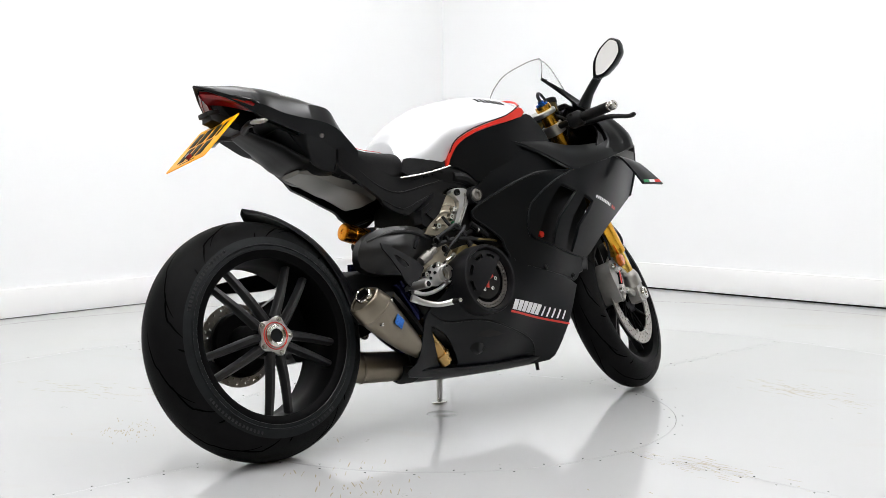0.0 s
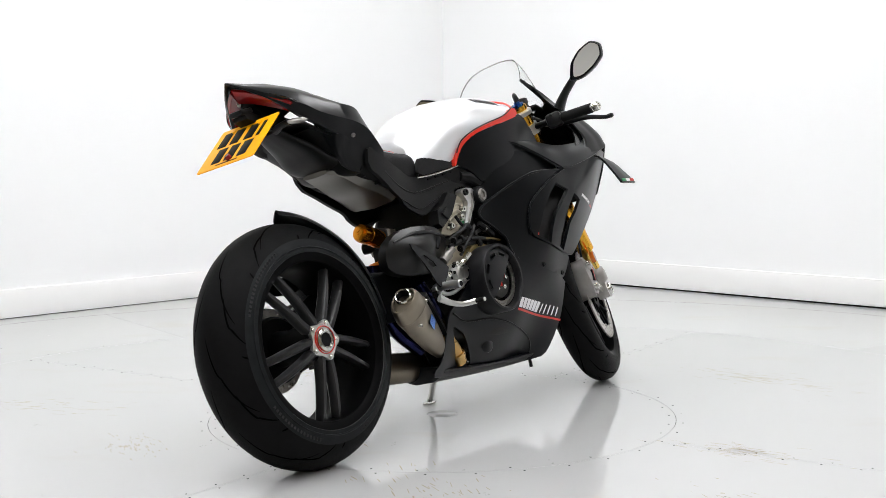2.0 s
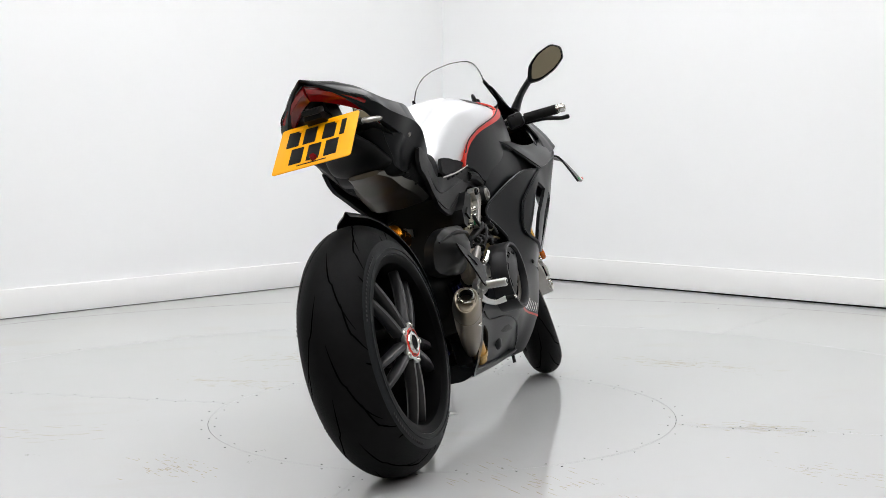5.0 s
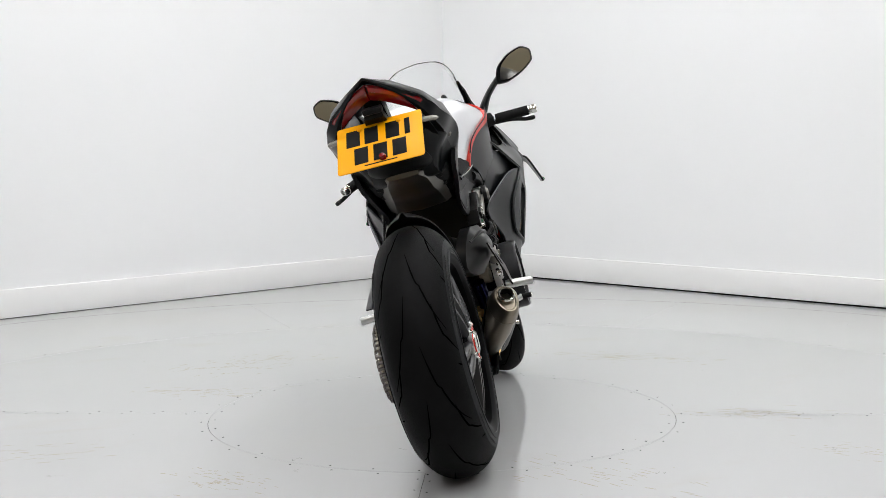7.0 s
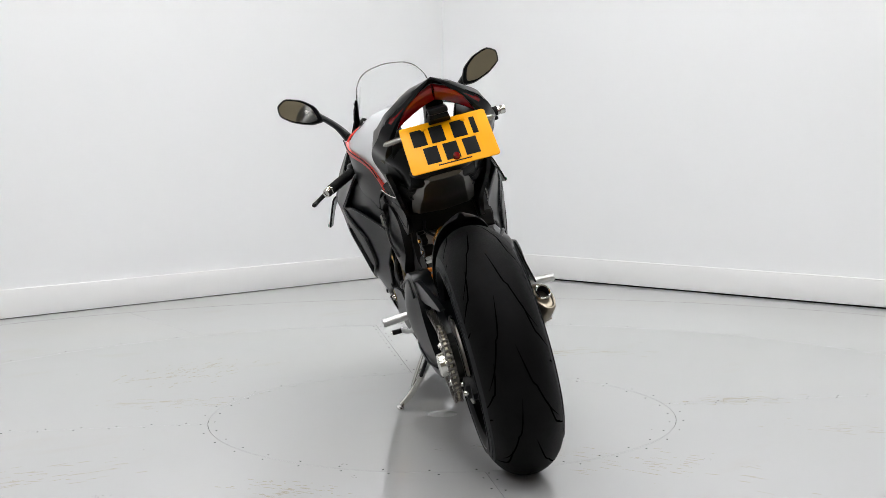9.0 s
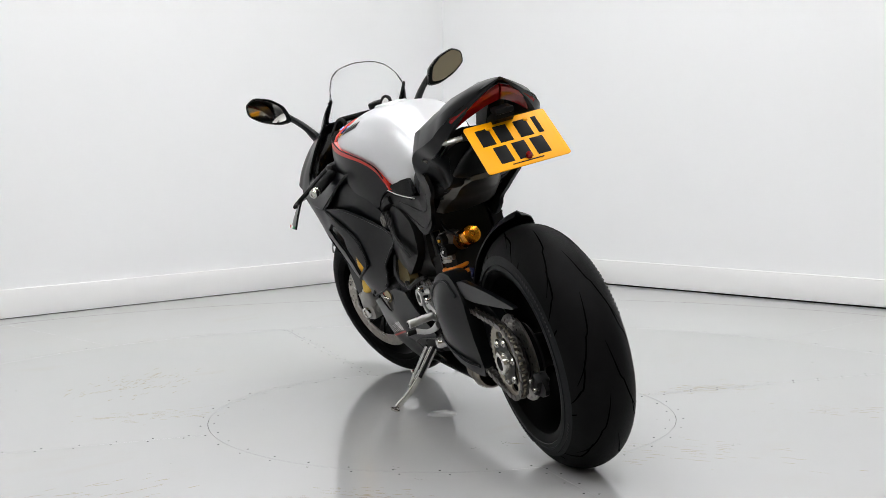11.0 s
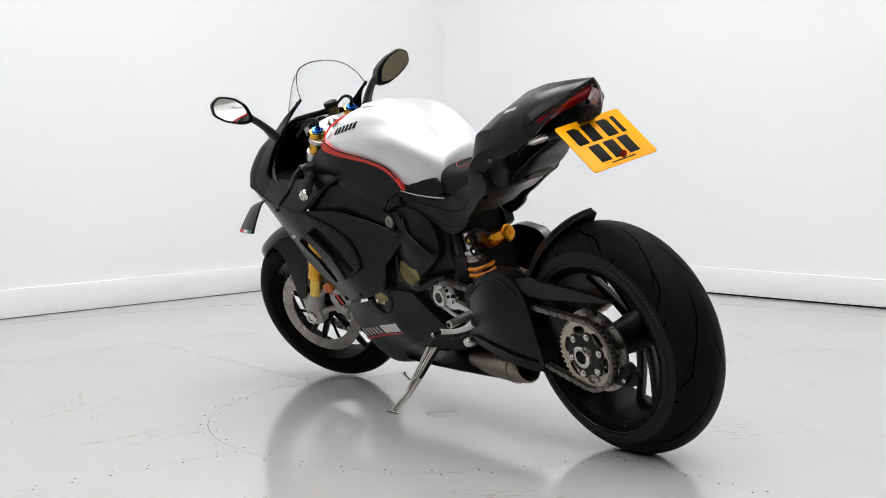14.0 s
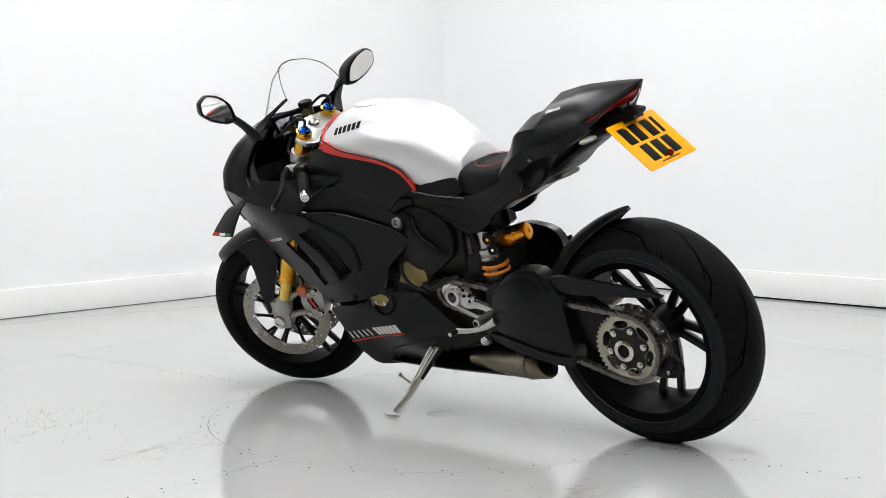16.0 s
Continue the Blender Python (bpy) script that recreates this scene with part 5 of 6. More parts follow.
    part("green_plug", turned([(0, .004), (.006, .004), (.008, 0), (.008, -.01)], (.672, -.138, .598), (0, -1, 0), 14), GREEN_MARK, e, "small green plug")
    part("case_cover", skin([(.632, .435), (.640, .500), (.668, .528), (.745, .528), (.77, .49), (.68, .42)], plane(.155), .03, -1, step=.02), BRONZE, e, "bronze painted engine case")
    # hoses and sensors
    for pth, r, mt in (([(.58, -.14, .55), (.62, -.165, .575), (.66, -.16, .59), (.70, -.15, .565), (.73, -.15, .57)], .006, CABLE),
                       ([(.56, -.15, .53), (.63, -.16, .545), (.70, -.16, .545), (.76, -.15, .540), (.81, -.15, .535)], .0075, CABLE),
                       ([(.60, -.155, .50), (.63, -.165, .535), (.67, -.165, .565), (.70, -.155, .585)], .005, CABLE),
                       ([(.70, -.155, .538), (.76, -.158, .541), (.82, -.155, .532)], .0035, BRONZE)):
        part("hose", tube(pth, r, 8, 5), mt, e)
    part("sensor_body", turned([(0, 0), (.014, 0), (.015, .04), (.010, .045), (.010, .07), (.006, .075), (0, .08)], (.500, -.158, .488), (.75, 0, .4), 16), ALU_DARK, e, "grey fluid fitting")
    part("coil", block((.03, .03, .05), (.765, -.14, .585), .004), PLASTIC, e)
    # left side
    c = part("cylinder_cover", skin([(.778, .676), (.745, .712), (.708, .722), (.642, .707), (.584, .665), (.572, .585), (.61, .545), (.68, .50), (.773, .495), (.799, .58)], surface([(.69, .61, .165), (.778, .676, .145), (.60, .66, .135), (.60, .56, .14), (.77, .50, .14), (.70, .72, .14)]), .03, 1), PLASTIC, e, "ribbed black cylinder cover")
    for k in range(3):
        o = .016 * k
        part("rib", tube([(.735 - o, .158, .708 - o * .6), (.712 - o, .166, .66 - o * .5), (.655 - o, .166, .61 - o * .2), (.615 - o * .6, .155, .570)], .004, 6, 5), PLASTIC, c)
    part("belt_cover", skin([(.700, .545), (.775, .545), (.815, .470), (.735, .462), (.69, .49)], plane(.150), .03, 1, step=.02, rounds=0), BRONZE, e, "bronze engine cover")
    a = part("alternator_cover", moved(revolve([(0, .02), (.045, .018), (.056, .008), (.060, -.01), (.060, -.06)], 36), Matrix.Translation((.868, .166, .421))), PLASTIC, e, "round black alternator cover")
    part("alternator_window", skin([(.832, .436), (.880, .448), (.908, .436), (.904, .410), (.868, .402), (.840, .412)], plane(.188), .012, 1, step=.015), BRONZE, a, "bronze end cover")
    for x, z in ((.848, .418), (.886, .418)):
        bolt("bolt", (x, .191, z), (0, 1, 0), .006, STEEL, a)
    part("throttle_casting", hull([(.46, [(0, .60), (.05, .59), (.06, .56), (.05, .50), (0, .48)]), (.56, [(0, .58), (.09, .56), (.10, .53), (.09, .47), (0, .46)])]), ENGINE, e)
    # right rear: exhaust collector cover and heel guard
    part("exhaust_cover", skin([(.318, .531), (.339, .579), (.405, .605), (.509, .600), (.583, .575), (.600, .545), (.555, .499), (.492, .461), (.398, .462), (.330, .485)], surface([(.46, .545, .170), (.40, .55, .160), (.33, .53, .105), (.42, .603, .120), (.59, .55, .118), (.50, .46, .118), (.38, .465, .105), (.53, .585, .138)]), .03, -1, step=.014), COVER_PLASTIC, e, "bulged black exhaust cover")
    part("cover_ridge", tube([(.345, -.118, .565), (.42, -.146, .583), (.50, -.152, .575), (.565, -.138, .555)], [.003, .006, .006, .003], 8, 5), COVER_PLASTIC, e)
    part("cover_slot", tube([(.478, -.166, .528), (.502, -.163, .560)], .005, 8), GAP, e)


def exhaust():
    P0, P1 = Vector((.252, -.184, .389)), Vector((.495, -.085, .235))
    d = (P1 - P0).normalized()
    side = Vector((0, 1, 0))
    side = (side - d * side.dot(d)).normalized()
    up = side.cross(d).normalized()
    if up.z < 0:
        up.negate()

    def oval(t, a, b, sk=0.0):
        c = P0.lerp(P1, t)
        return [c + side * (a * (1 + .16 * math.sin(q)) * math.copysign(abs(math.cos(q)) ** .85, math.cos(q))) + up * (b * math.sin(q)) + d * (sk * math.sin(q)) for q in (2 * math.pi * k / 36 for k in range(36))]
    can = part("silencer", loft([oval(.005, .024, .042, .02), oval(-.03, .026, .045, .02), oval(-.034, .030, .049, .02), oval(-.02, .034, .0535, .02), oval(.03, .0365, .0565, .02), oval(.12, .040, .059, .02), oval(.16, .041, .059, .02), oval(.45, .038, .051), oval(.8, .029, .037), oval(1.0, .019, .023)]), TITAN, bike, "brushed titanium silencer", 40)
    part("band", loft([oval(.145, .0412, .0595, .02), oval(.150, .0422, .0605, .02), oval(.165, .0422, .0605, .02), oval(.17, .0412, .0595, .02)], caps=False), TITAN, can)
    part("end_plate", loft([oval(-.006, .0255, .0435, .02), oval(-.012, .0235, .041, .02)]), TITAN, can)
    tc = P0 - d * .006 + up * .011
    part("outlet", turned([(.018, .02), (.018, -.012), (.021, -.014), (.024, -.011), (.024, .02)], tc, d, 28), STEEL, can, "round steel outlet")
    part("outlet_bore", turned([(0, .015), (.0175, .015), (.0175, -.011)], tc, d, 24), GAP, can)
    part("maker_mark", loft([[P0.lerp(P1, t) - side * (.0425 - .012 * (t - .3)) + up * z for z in (-.012, .0, .018)] for t in (.34, .42, .48)], caps=False, closed=False), BLUE, can, "blue mark drawn as a plain shape")
    for t, z in ((.20, -.04), (.22, .04)):
        bolt("rivet", P0.lerp(P1, t) - side * .034 + up * z, -side, .005, STEEL, can)
    Q0, Q1 = Vector((.335, .082, .222)), Vector((.66, .02, .190))
    d2 = (Q1 - Q0).normalized()
    s2 = Vector((0, 1, 0))
    s2 = (s2 - d2 * s2.dot(d2)).normalized()
    u2 = Vector((0, 0, 1))
    u2 = (u2 - d2 * u2.dot(d2)).normalized()

    def ov2(t, a, b, sk=0.0):
        c = Q0.lerp(Q1, t)
        return [c + s2 * (a * math.cos(q)) + u2 * (b * math.sin(q)) + d2 * (sk * math.sin(q)) for q in (2 * math.pi * k / 32 for k in range(32))]
    low = part("silencer", loft([ov2(.02, .030, .030, .02), ov2(-.01, .034, .033, .02), ov2(.02, .040, .040, .02), ov2(.2, .046, .047), ov2(.6, .045, .045), ov2(1, .03, .035)]), TITAN, bike, "brushed titanium lower silencer")
    part("outlet_bore", loft([ov2(.014, .016, .015, .02), ov2(.03, .013, .012, .02)]), GAP, low)
    part("band", loft([ov2(.155, .0465, .0475), ov2(.16, .048, .049), ov2(.175, .048, .049), ov2(.18, .0465, .0475)], caps=False), TITAN, low)
    part("header_pipe", tube([(.475, -.080, .365), (.515, -.088, .305), (.562, -.082, .240), (.605, -.066, .192)], [.021, .022, .022, .023], 18, 5), HEATED, can, "straw and blue heat-tinted header pipe")
    part("pipe_collar", tube([(.578, -.079, .222), (.590, -.074, .210)], .026, 18), HEATED, can)
    part("blued_link", tube([(.44, -.10, .44), (.47, -.105, .38), (.50, -.10, .33)], .020, 14, 5), BLUED, can, "blued steel link pipe")
    part("heat_guard", loft([[P0.lerp(P1, t) + up * (b0 + dz) + side * dy + d * .012 for dy, dz in ((-.030, -.004), (.030, -.004), (.026, .012), (-.026, .012))] for t, b0 in ((.22, .062), (.4, .058), (.6, .052), (.85, .040))]), PLASTIC, can, "black heat guard over the silencer")
    # added black sheet, keeps light from beyond out of the pipe opening
    part("belly_backing", skin([(.47, .32), (.62, .30), (.70, .19), (.66, .155), (.52, .16)], plane(.030), .004, -1, step=.03), PLASTIC, can)
    part("link_pipe", tube([(.40, .02, .52), (.40, .03, .42), (.45, .02, .32), (.52, 0, .25)], .026, 14, 5), BLUED, can)


def swingarm():
    s = part("swingarm", skin([(.498, .326), (.470, .41), (.405, .494), (.345, .546), (.276, .552), (.222, .522), (.194, .481), (.182, .43), (.175, .36), (.170, .262), (.218, .258), (.357, .290), (.45, .310)], surface([(.36, .43, .188), (.30, .47, .186), (.48, .35, .150), (.28, .545, .158), (.18, .30, .150), (.20, .46, .160), (.40, .30, .160), (.42, .48, .168)]), .055, 1), BODY, bike, "matt black single-sided swingarm")
    rings = []
    for x, zc, hz, y0, y1 in ((.52, .41, .06, -.08, .11), (.40, .42, .075, -.02, .12), (.28, .42, .09, .045, .118), (.16, .39, .075, .060, .116), (.06, .345, .07, .066, .112), (-.04, .332, .062, .068, .108)):
        rings.append([Vector((x, y, z)) for y, z in ((y0, zc - hz * .7), (y0 + .012, zc - hz), (y1 - .012, zc - hz), (y1, zc - hz * .7), (y1, zc + hz * .7), (y1 - .012, zc + hz), (y0 + .012, zc + hz), (y0, zc + hz * .7))])
    part("arm", loft(rings), BODY, s)
    part("hub_carrier", moved(revolve([(.04, .062), (.085, .066), (.092, .075), (.092, .09), (.085, .1), (.04, .1)], 40), Matrix.Translation(RC)), RIM, s)
    part("brace", skin([(.225, .540), (.046, .522), (-.110, .496), (-.132, .489), (-.110, .486), (.016, .482), (.169, .480), (.21, .500)], lambda x, z: .150 - .06 * (.2 - x), .014, 1, step=.02), BODY, s, "ribbed chain guard fin")
    cal = part("rear_caliper", block((.036, .040, .062), (-.100, .098, .278), .009, Matrix.Rotation(radians(-42), 4, "Y")), PLASTIC, s, "black rear brake caliper")
    part("caliper_bracket", skin([(-.02, .262), (-.06, .240), (-.135, .245), (-.150, .275), (-.115, .305), (-.06, .285)], plane(.104), .012, 1, step=.02), PLASTIC, s)
    bolt("bolt", (-.090, .118, .288), (0, 1, 0), .006, STEEL, cal)
    bolt("bolt", (-.112, .118, .268), (0, 1, 0), .006, STEEL, cal)
    # hugger
    rows = []
    for a, w, r, sag in ((86, .010, .372, .0), (80, .048, .366, .006), (70, .074, .358, .02), (55, .090, .352, .035), (40, .098, .350, .05), (25, .100, .350, .06), (8, .095, .352, .06)):
        ca, sa = math.cos(radians(a)), math.sin(radians(a))
        row = []
        for k in range(9):
            q = -1 + k / 4
            rr = r - sag * abs(q) ** 2.4 - (0.012 * q * q)
            row.append((rr * ca, q * w + .004, .332 + rr * sa))
        rows.append(row)
    part("hugger", patch(rows, 3, 5, .004, 1, (-.4, 0, -.6)), CARBON, bike, "dark carbon rear hugger")


def chain():
    c = tagged(new("chain"))
    c.parent = bike
    R1, R2, A, B = .0985, .040, Vector((0, .332)), Vector((.62, .450))
    D = B - A
    L, base = D.length, math.atan2(D.y, D.x)
    off = math.acos((R1 - R2) / L)
    path = []
    n = 60
    for k in range(n + 1):
        a = base + off + (2 * math.pi - 2 * off) * k / n
        path.append(A + Vector((math.cos(a), math.sin(a))) * R1)
    for k in range(n + 1):
        a = base - off + 2 * off * k / n
        path.append(B + Vector((math.cos(a), math.sin(a))) * R2)
    path.append(path[0].copy())
    dist = [0]
    for p, q in zip(path, path[1:]):
        dist.append(dist[-1] + (q - p).length)
    count = round(dist[-1] / .0159)

    def at(s):
        s %= dist[-1]
        for i in range(len(path) - 1):
            if s <= dist[i + 1]:
                t = (s - dist[i]) / max(dist[i + 1] - dist[i], 1e-9)
                return path[i].lerp(path[i + 1], t)
        return path[-1]

    def link(w):
        bm = None
        for y in (-w, w):
            o = []
            for cx, a0 in ((.0079, -90), (-.0079, 90)):
                o += [(cx + .0068 * math.cos(radians(a0 + 60 * k)), .0068 * math.sin(radians(a0 + 60 * k))) for k in range(4)]
            bm = prism(o, .0022, 0, Matrix.Translation((0, y, 0)), bm)
        return bm
    outer = part("chain_link", link(.0095), CHAIN, c)
    inner2 = part("chain_link", stick((-.0079, -.008, 0), (-.0079, .008, 0), .0045, 8, bm=stick((.0079, -.008, 0), (.0079, .008, 0), .0045, 8, bm=link(.0068))), CHAIN, c)
    for k in range(count):
        p, q = at(k * dist[-1] / count), at((k + 1) * dist[-1] / count)
        mid, d = (p + q) / 2, q - p
        m = Matrix.Translation((mid.x, .134, mid.y)) @ Matrix.Rotation(-math.atan2(d.y, d.x), 4, "Y")
        if k < 2:
            (outer, inner2)[k].matrix_basis = m
        else:
            share("chain_link", (outer, inner2)[k % 2], c, m)
    part("drive_sprocket", moved(revolve([(0, -.004), (.037, -.004), (.037, .004), (0, .004)], 32), Matrix.Translation((.62, .134, .450))), STEEL, c)


def shock():
    s = part("rear_shock", turned([(0, 0), (.026, 0), (.028, .004), (.028, .05), (.022, .055), (.022, .10), (0, .10)], (.50, .055, .46), (.12, -.05, 1), 28), ALU, bike, "rear shock absorber with orange spring and gold reservoir")
    path = []
    for k in range(46):
        a = 2 * math.pi * k / 24
        path.append(Vector((.486, .058, .496)) + Vector((.12, -.05, 1)).normalized() * (.038 * k / 46) + Vector((.037 * math.cos(a), .037 * math.sin(a), 0)))
    part("spring", tube(path, .0065, 8), ORANGE, s, "orange coil spring")
    part("shock_body", turned([(0, 0), (.036, 0), (.038, .006), (.034, .010), (.038, .016), (.034, .020), (.038, .026), (.038, .034), (.030, .04), (.030, .09), (0, .09)], (.512, .050, .535), (.12, -.05, 1), 28), ALU, s)
    part("reservoir", turned([(0, .002), (.006, .002), (.007, 0), (.020, 0), (.026, .003), (.028, .010), (.028, .032), (.0265, .034), (.0265, .036), (.028, .038), (.028, .095), (.024, .10), (0, .10)], (.372, .022, .622), (.96, .08, -.26), 32), RESERVOIR, s, "orange-gold anodised gas reservoir")
    part("shock_head", block((.062, .05, .085), (.492, .048, .588), .010), ALU_DARK, s, "grey cast shock head")
    part("shock_bracket", skin([(.515, .50), (.522, .60), (.535, .632), (.56, .63), (.555, .50)], plane(.088), .02, 1, step=.02), PLASTIC, s)
    for x, z in ((.480, .612), (.466, .580)):
        part("adjuster", turned([(0, .018), (.010, .018), (.012, .020), (.0165, .019), (.0175, .012), (.0175, -.02)], (x, .074, z), (-.3, 1, 0), 24), PLASTIC, s, "round black adjuster knob")
        part("adjuster_screw", turned([(0, .023), (.005, .023), (.006, .018)], (x, .074, z), (-.3, 1, 0), 10), GOLD if z > .6 else STEEL, s)
    part("rocker", skin([(.56, .46), (.54, .60), (.56, .64), (.60, .63), (.60, .48)], plane(.09), .03, 1, step=.03), ALU_DARK, s)


def rider_controls():
    for s in (1, -1):
        peg = part("footpeg", turned([(0, 0), (.011, 0), (.012, .003)] + [(.0115 + (.0014 if k % 2 else 0), .006 + .005 * k) for k in range(14)] + [(.012, .078), (.010, .08), (0, .08)], (.428, s * .180, .416), (.0, s, -.06), 20), ALU, bike, "knurled aluminium footpeg")
        part("peg_bore", turned([(0, .0795), (.008, .0795), (.008, .0802), (0, .0802)], (.428, s * .180, .416), (.0, s, -.06), 16), GAP, peg)
        pl = [(.526, .468), (.565, .482), (.618, .475), (.621, .447), (.604, .426), (.562, .420), (.550, .410), (.492, .420), (.430, .402), (.424, .420), (.488, .438), (.525, .438)]
        br = part("footrest_bracket", skin(pl, lambda x, z: .162 + .10 * (.5 - x), .016, s, holes=([(.588 + .017 * math.cos(k * .785), .446 + .017 * math.sin(k * .785)) for k in range(8)],), step=.010), ALU, peg, "machined aluminium footrest bracket")
        part("lower_brace", tube([(.600, s * .150, .424), (.550, s * .158, .402), (.490, s * .164, .392), (.440, s * .170, .402)], [.008, .006, .006, .008], 8, 4), ALU, peg)
        part("pivot_ring", moved(revolve([(.017, -.008), (.017, .008), (.026, .008), (.027, 0), (.026, -.008)], 28), Matrix.Translation((.588, s * .158, .446))), ALU, peg)
        for x, z in ((.545, .47), (.525, .455), (.545, .452), (.525, .437)):
            bolt("bolt", (x, s * .158, z), (0, s, 0), .0045, GAP, br)
        for x, z in ((.555, .475), (.440, .412), (.505, .448)):
            bolt("bolt", (x, s * .163, z), (0, s, 0), .008, STEEL, peg)
        part("heel_guard", skin([(.347, .555), (.391, .540), (.488, .473), (.470, .452), (.430, .418), (.402, .412), (.389, .477)] if s < 0 else [(.455, .475), (.405, .515), (.395, .50), (.405, .45), (.42, .425), (.445, .43)], (lambda x, z: .192 - .28 * (z - .455)) if s < 0 else (lambda x, z: .168), .005, s, holes=([(.385, .525), (.440, .478), (.405, .472)] if s < 0 else [(.43, .475), (.41, .495), (.412, .455)],), step=.012), CARBON, peg, "dark carbon heel guard")
        tip = Vector((.556, s * .236, .357))
        lv = part("foot_lever", tube([(.43, s * .172, .385), (.47, s * .178, .366), (.515, s * .188, .355), tip - Vector((0, s * .03, 0))], [.008, .006, .005, .006], 10, 4, flat=1.5), ALU, bike, "aluminium foot lever with rubber toe piece")
        part("toe_piece", stick(tip - Vector((0, s * .036, 0)), tip, .0075, 14), RUBBER, lv)
        bolt("toe_bolt", tip, (0, s, 0), .006, STEEL, lv, .003)
    st = part("side_stand", tube([(.715, .108, .268), (.745, .135, .225), (.775, .170, .170), (.805, .215, .115), (.832, .258, .078)], [.014, .013, .011, .010, .009], 12, 4), STEEL, bike, "polished steel side stand, folded out")
    foot = Vector((.838, .266, .067))
    lean = Matrix.Rotation(radians(14.1), 4, "X")
    part("stand_foot", moved(prism([(-.030, -.010), (.022, -.012), (.030, 0), (.022, .012), (-.030, .010)], .006, .001, Matrix.Rotation(radians(90), 4, "X"), rounds=1), Matrix.Translation(foot + Vector((0, 0, .002))) @ lean), STEEL, st)
    part("stand_rod", tube([(.735, .140, .262), (.770, .178, .195), (.800, .212, .135)], .005, 8, 4), STEEL, st)
    part("stand_spring", stick((.700, .125, .26), (.765, .178, .165), .006, 8), PLASTIC, st)
    part("stand_peg", stick((.79, .19, .14), (.862, .172, .160), .004, 8), STEEL, st)
    part("stand_peg_end", stick((.860, .1725, .1595), (.868, .1705, .162), .007, 10), STEEL, st)
    part("stand_bracket", block((.06, .05, .06), (.705, .095, .27), .010), PLASTIC, st)


def front_end():
    """Fork, yokes, bars and brakes, all turned with the steering."""
    ax = AXIS
    fork = part("fork", moved(tube([(1.222, 0, .97), (1.30, 0, .70)], .026, 16), STEER), PLASTIC, bike, "inverted gold front fork")
    for s in (1, -1):
        b = Vector((1.468, s * .105, .345))

        def up(h):
            return b + ax * h
        part("upper_tube", moved(tube([up(.13), up(.134), up(.24), up(.69)], [.027, .029, .0285, .0265], 24), STEER), GOLD, fork, "gold anodised fork tube")
        part("dust_seal", moved(turned([(.022, -.012), (.029, -.010), (.0295, .008), (.027, .010)], up(.126), ax, 24), STEER), GOLD, fork)
        part("slider", moved(stick(up(.0), up(.13), .0215, 20), STEER), GOLD_TUBE, fork, "gold coated slider")
        part("fork_foot", moved(loft([[Vector((1.478 + u * w, s * y, .300 + z - u * 0)) for u, y in ((-1, .082), (1, .082), (1, .122), (-1, .122))] for z, w in ((-.028, .020), (-.01, .030), (.02, .030), (.05, .026), (.075, .026))]), STEER), CAST_GREY, fork, "grey cast fork foot")
        part("fork_clamp", moved(turned([(.0215, 0), (.030, 0), (.031, .03), (.026, .05), (.0215, .055)], up(-.012), ax, 22), STEER), CAST_GREY, fork)
        part("axle_end", moved(revolve([(0, .128), (.012, .128), (.013, .132), (.020, .132), (.023, .126), (.023, .115)] if s > 0 else [(0, -.128), (.012, -.128), (.013, -.132), (.020, -.132), (.023, -.126), (.023, -.115)], 24, Matrix.Translation(FC)), STEER), STEEL, fork)
        cb = [(1.385, .30), (1.398, .37), (1.365, .425), (1.325, .42), (1.305, .37), (1.32, .30), (1.35, .275)]
        part("caliper_arm", moved(tube([(1.475, s * .100, .290), (1.43, s * .098, .315), (1.385, s * .096, .315), (1.345, s * .096, .285)], [.016, .011, .010, .010], 10, 4), STEER), CAST_GREY, fork)
        part("caliper_arm", moved(tube([(1.462, s * .102, .350), (1.42, s * .100, .385), (1.37, s * .097, .405)], [.014, .010, .010], 10, 4), STEER), CAST_GREY, fork)
        cal = part("brake_caliper", moved(skin(cb, surface([(1.35, .35, .112), (1.395, .31, .095), (1.305, .37, .098), (1.365, .42, .098), (1.325, .29, .098)]), .062, s, step=.015), STEER), CAST_GREY, fork, "grey cast front brake caliper")
        for x, z in ((1.350, .392), (1.345, .318)):
            part("piston_cap", moved(turned([(0, .012), (.010, .012), (.012, .009), (.016, .009), (.0185, .005), (.019, -.01)], (x, s * .105, z), (0, s, 0), 22), STEER), CAST_GREY, cal)
        for x, z in ((1.372, .385), (1.328, .40), (1.328, .315), (1.370, .315)):
            part("caliper_bolt", moved(turned([(0, .006), (.004, .006), (.0045, .010), (.008, .010), (.009, 0)], (x, s * .106, z), (0, s, 0), 12), STEER), STEEL, cal)
        part("caliper_window", moved(block((.022, .012, .045), (1.348, s * .108, .355), .003, Matrix.Rotation(radians(20), 4, "Y")), STEER), GAP, cal)
        bars = [Vector((1.362, 0, .400)), Vector((1.335, 0, .335))]
        part("caliper_mark", moved(loft([[p + Vector((-.004, s * .1145, 0)), p + Vector((.008, s * .1145, .003))] for p in bars], caps=False, closed=False), STEER), RED_MARK, cal, "red maker's mark drawn as a plain bar")
        part("reflector", moved(turned([(0, .008), (.017, .007), (.020, .003), (.020, -.008)], (1.362, s * .130, .415), (0, s, 0), 26), STEER), AMBER, fork, "round amber reflector")
        part("brake_hose", moved(tube([(1.37, s * .09, .43), (1.36, s * .10, .50), (1.33, s * .085, .60), (1.29, s * .07, .72)], .004, 8, 5), STEER), CABLE, fork)
        # caps on the top yoke
        t0 = up(.685)
        part("fork_cap", moved(turned([(0, .022), (.010, .022), (.011, .014), (.020, .013), (.021, 0)], t0, ax, 24), STEER), BLUE, fork, "blue anodised fork cap")
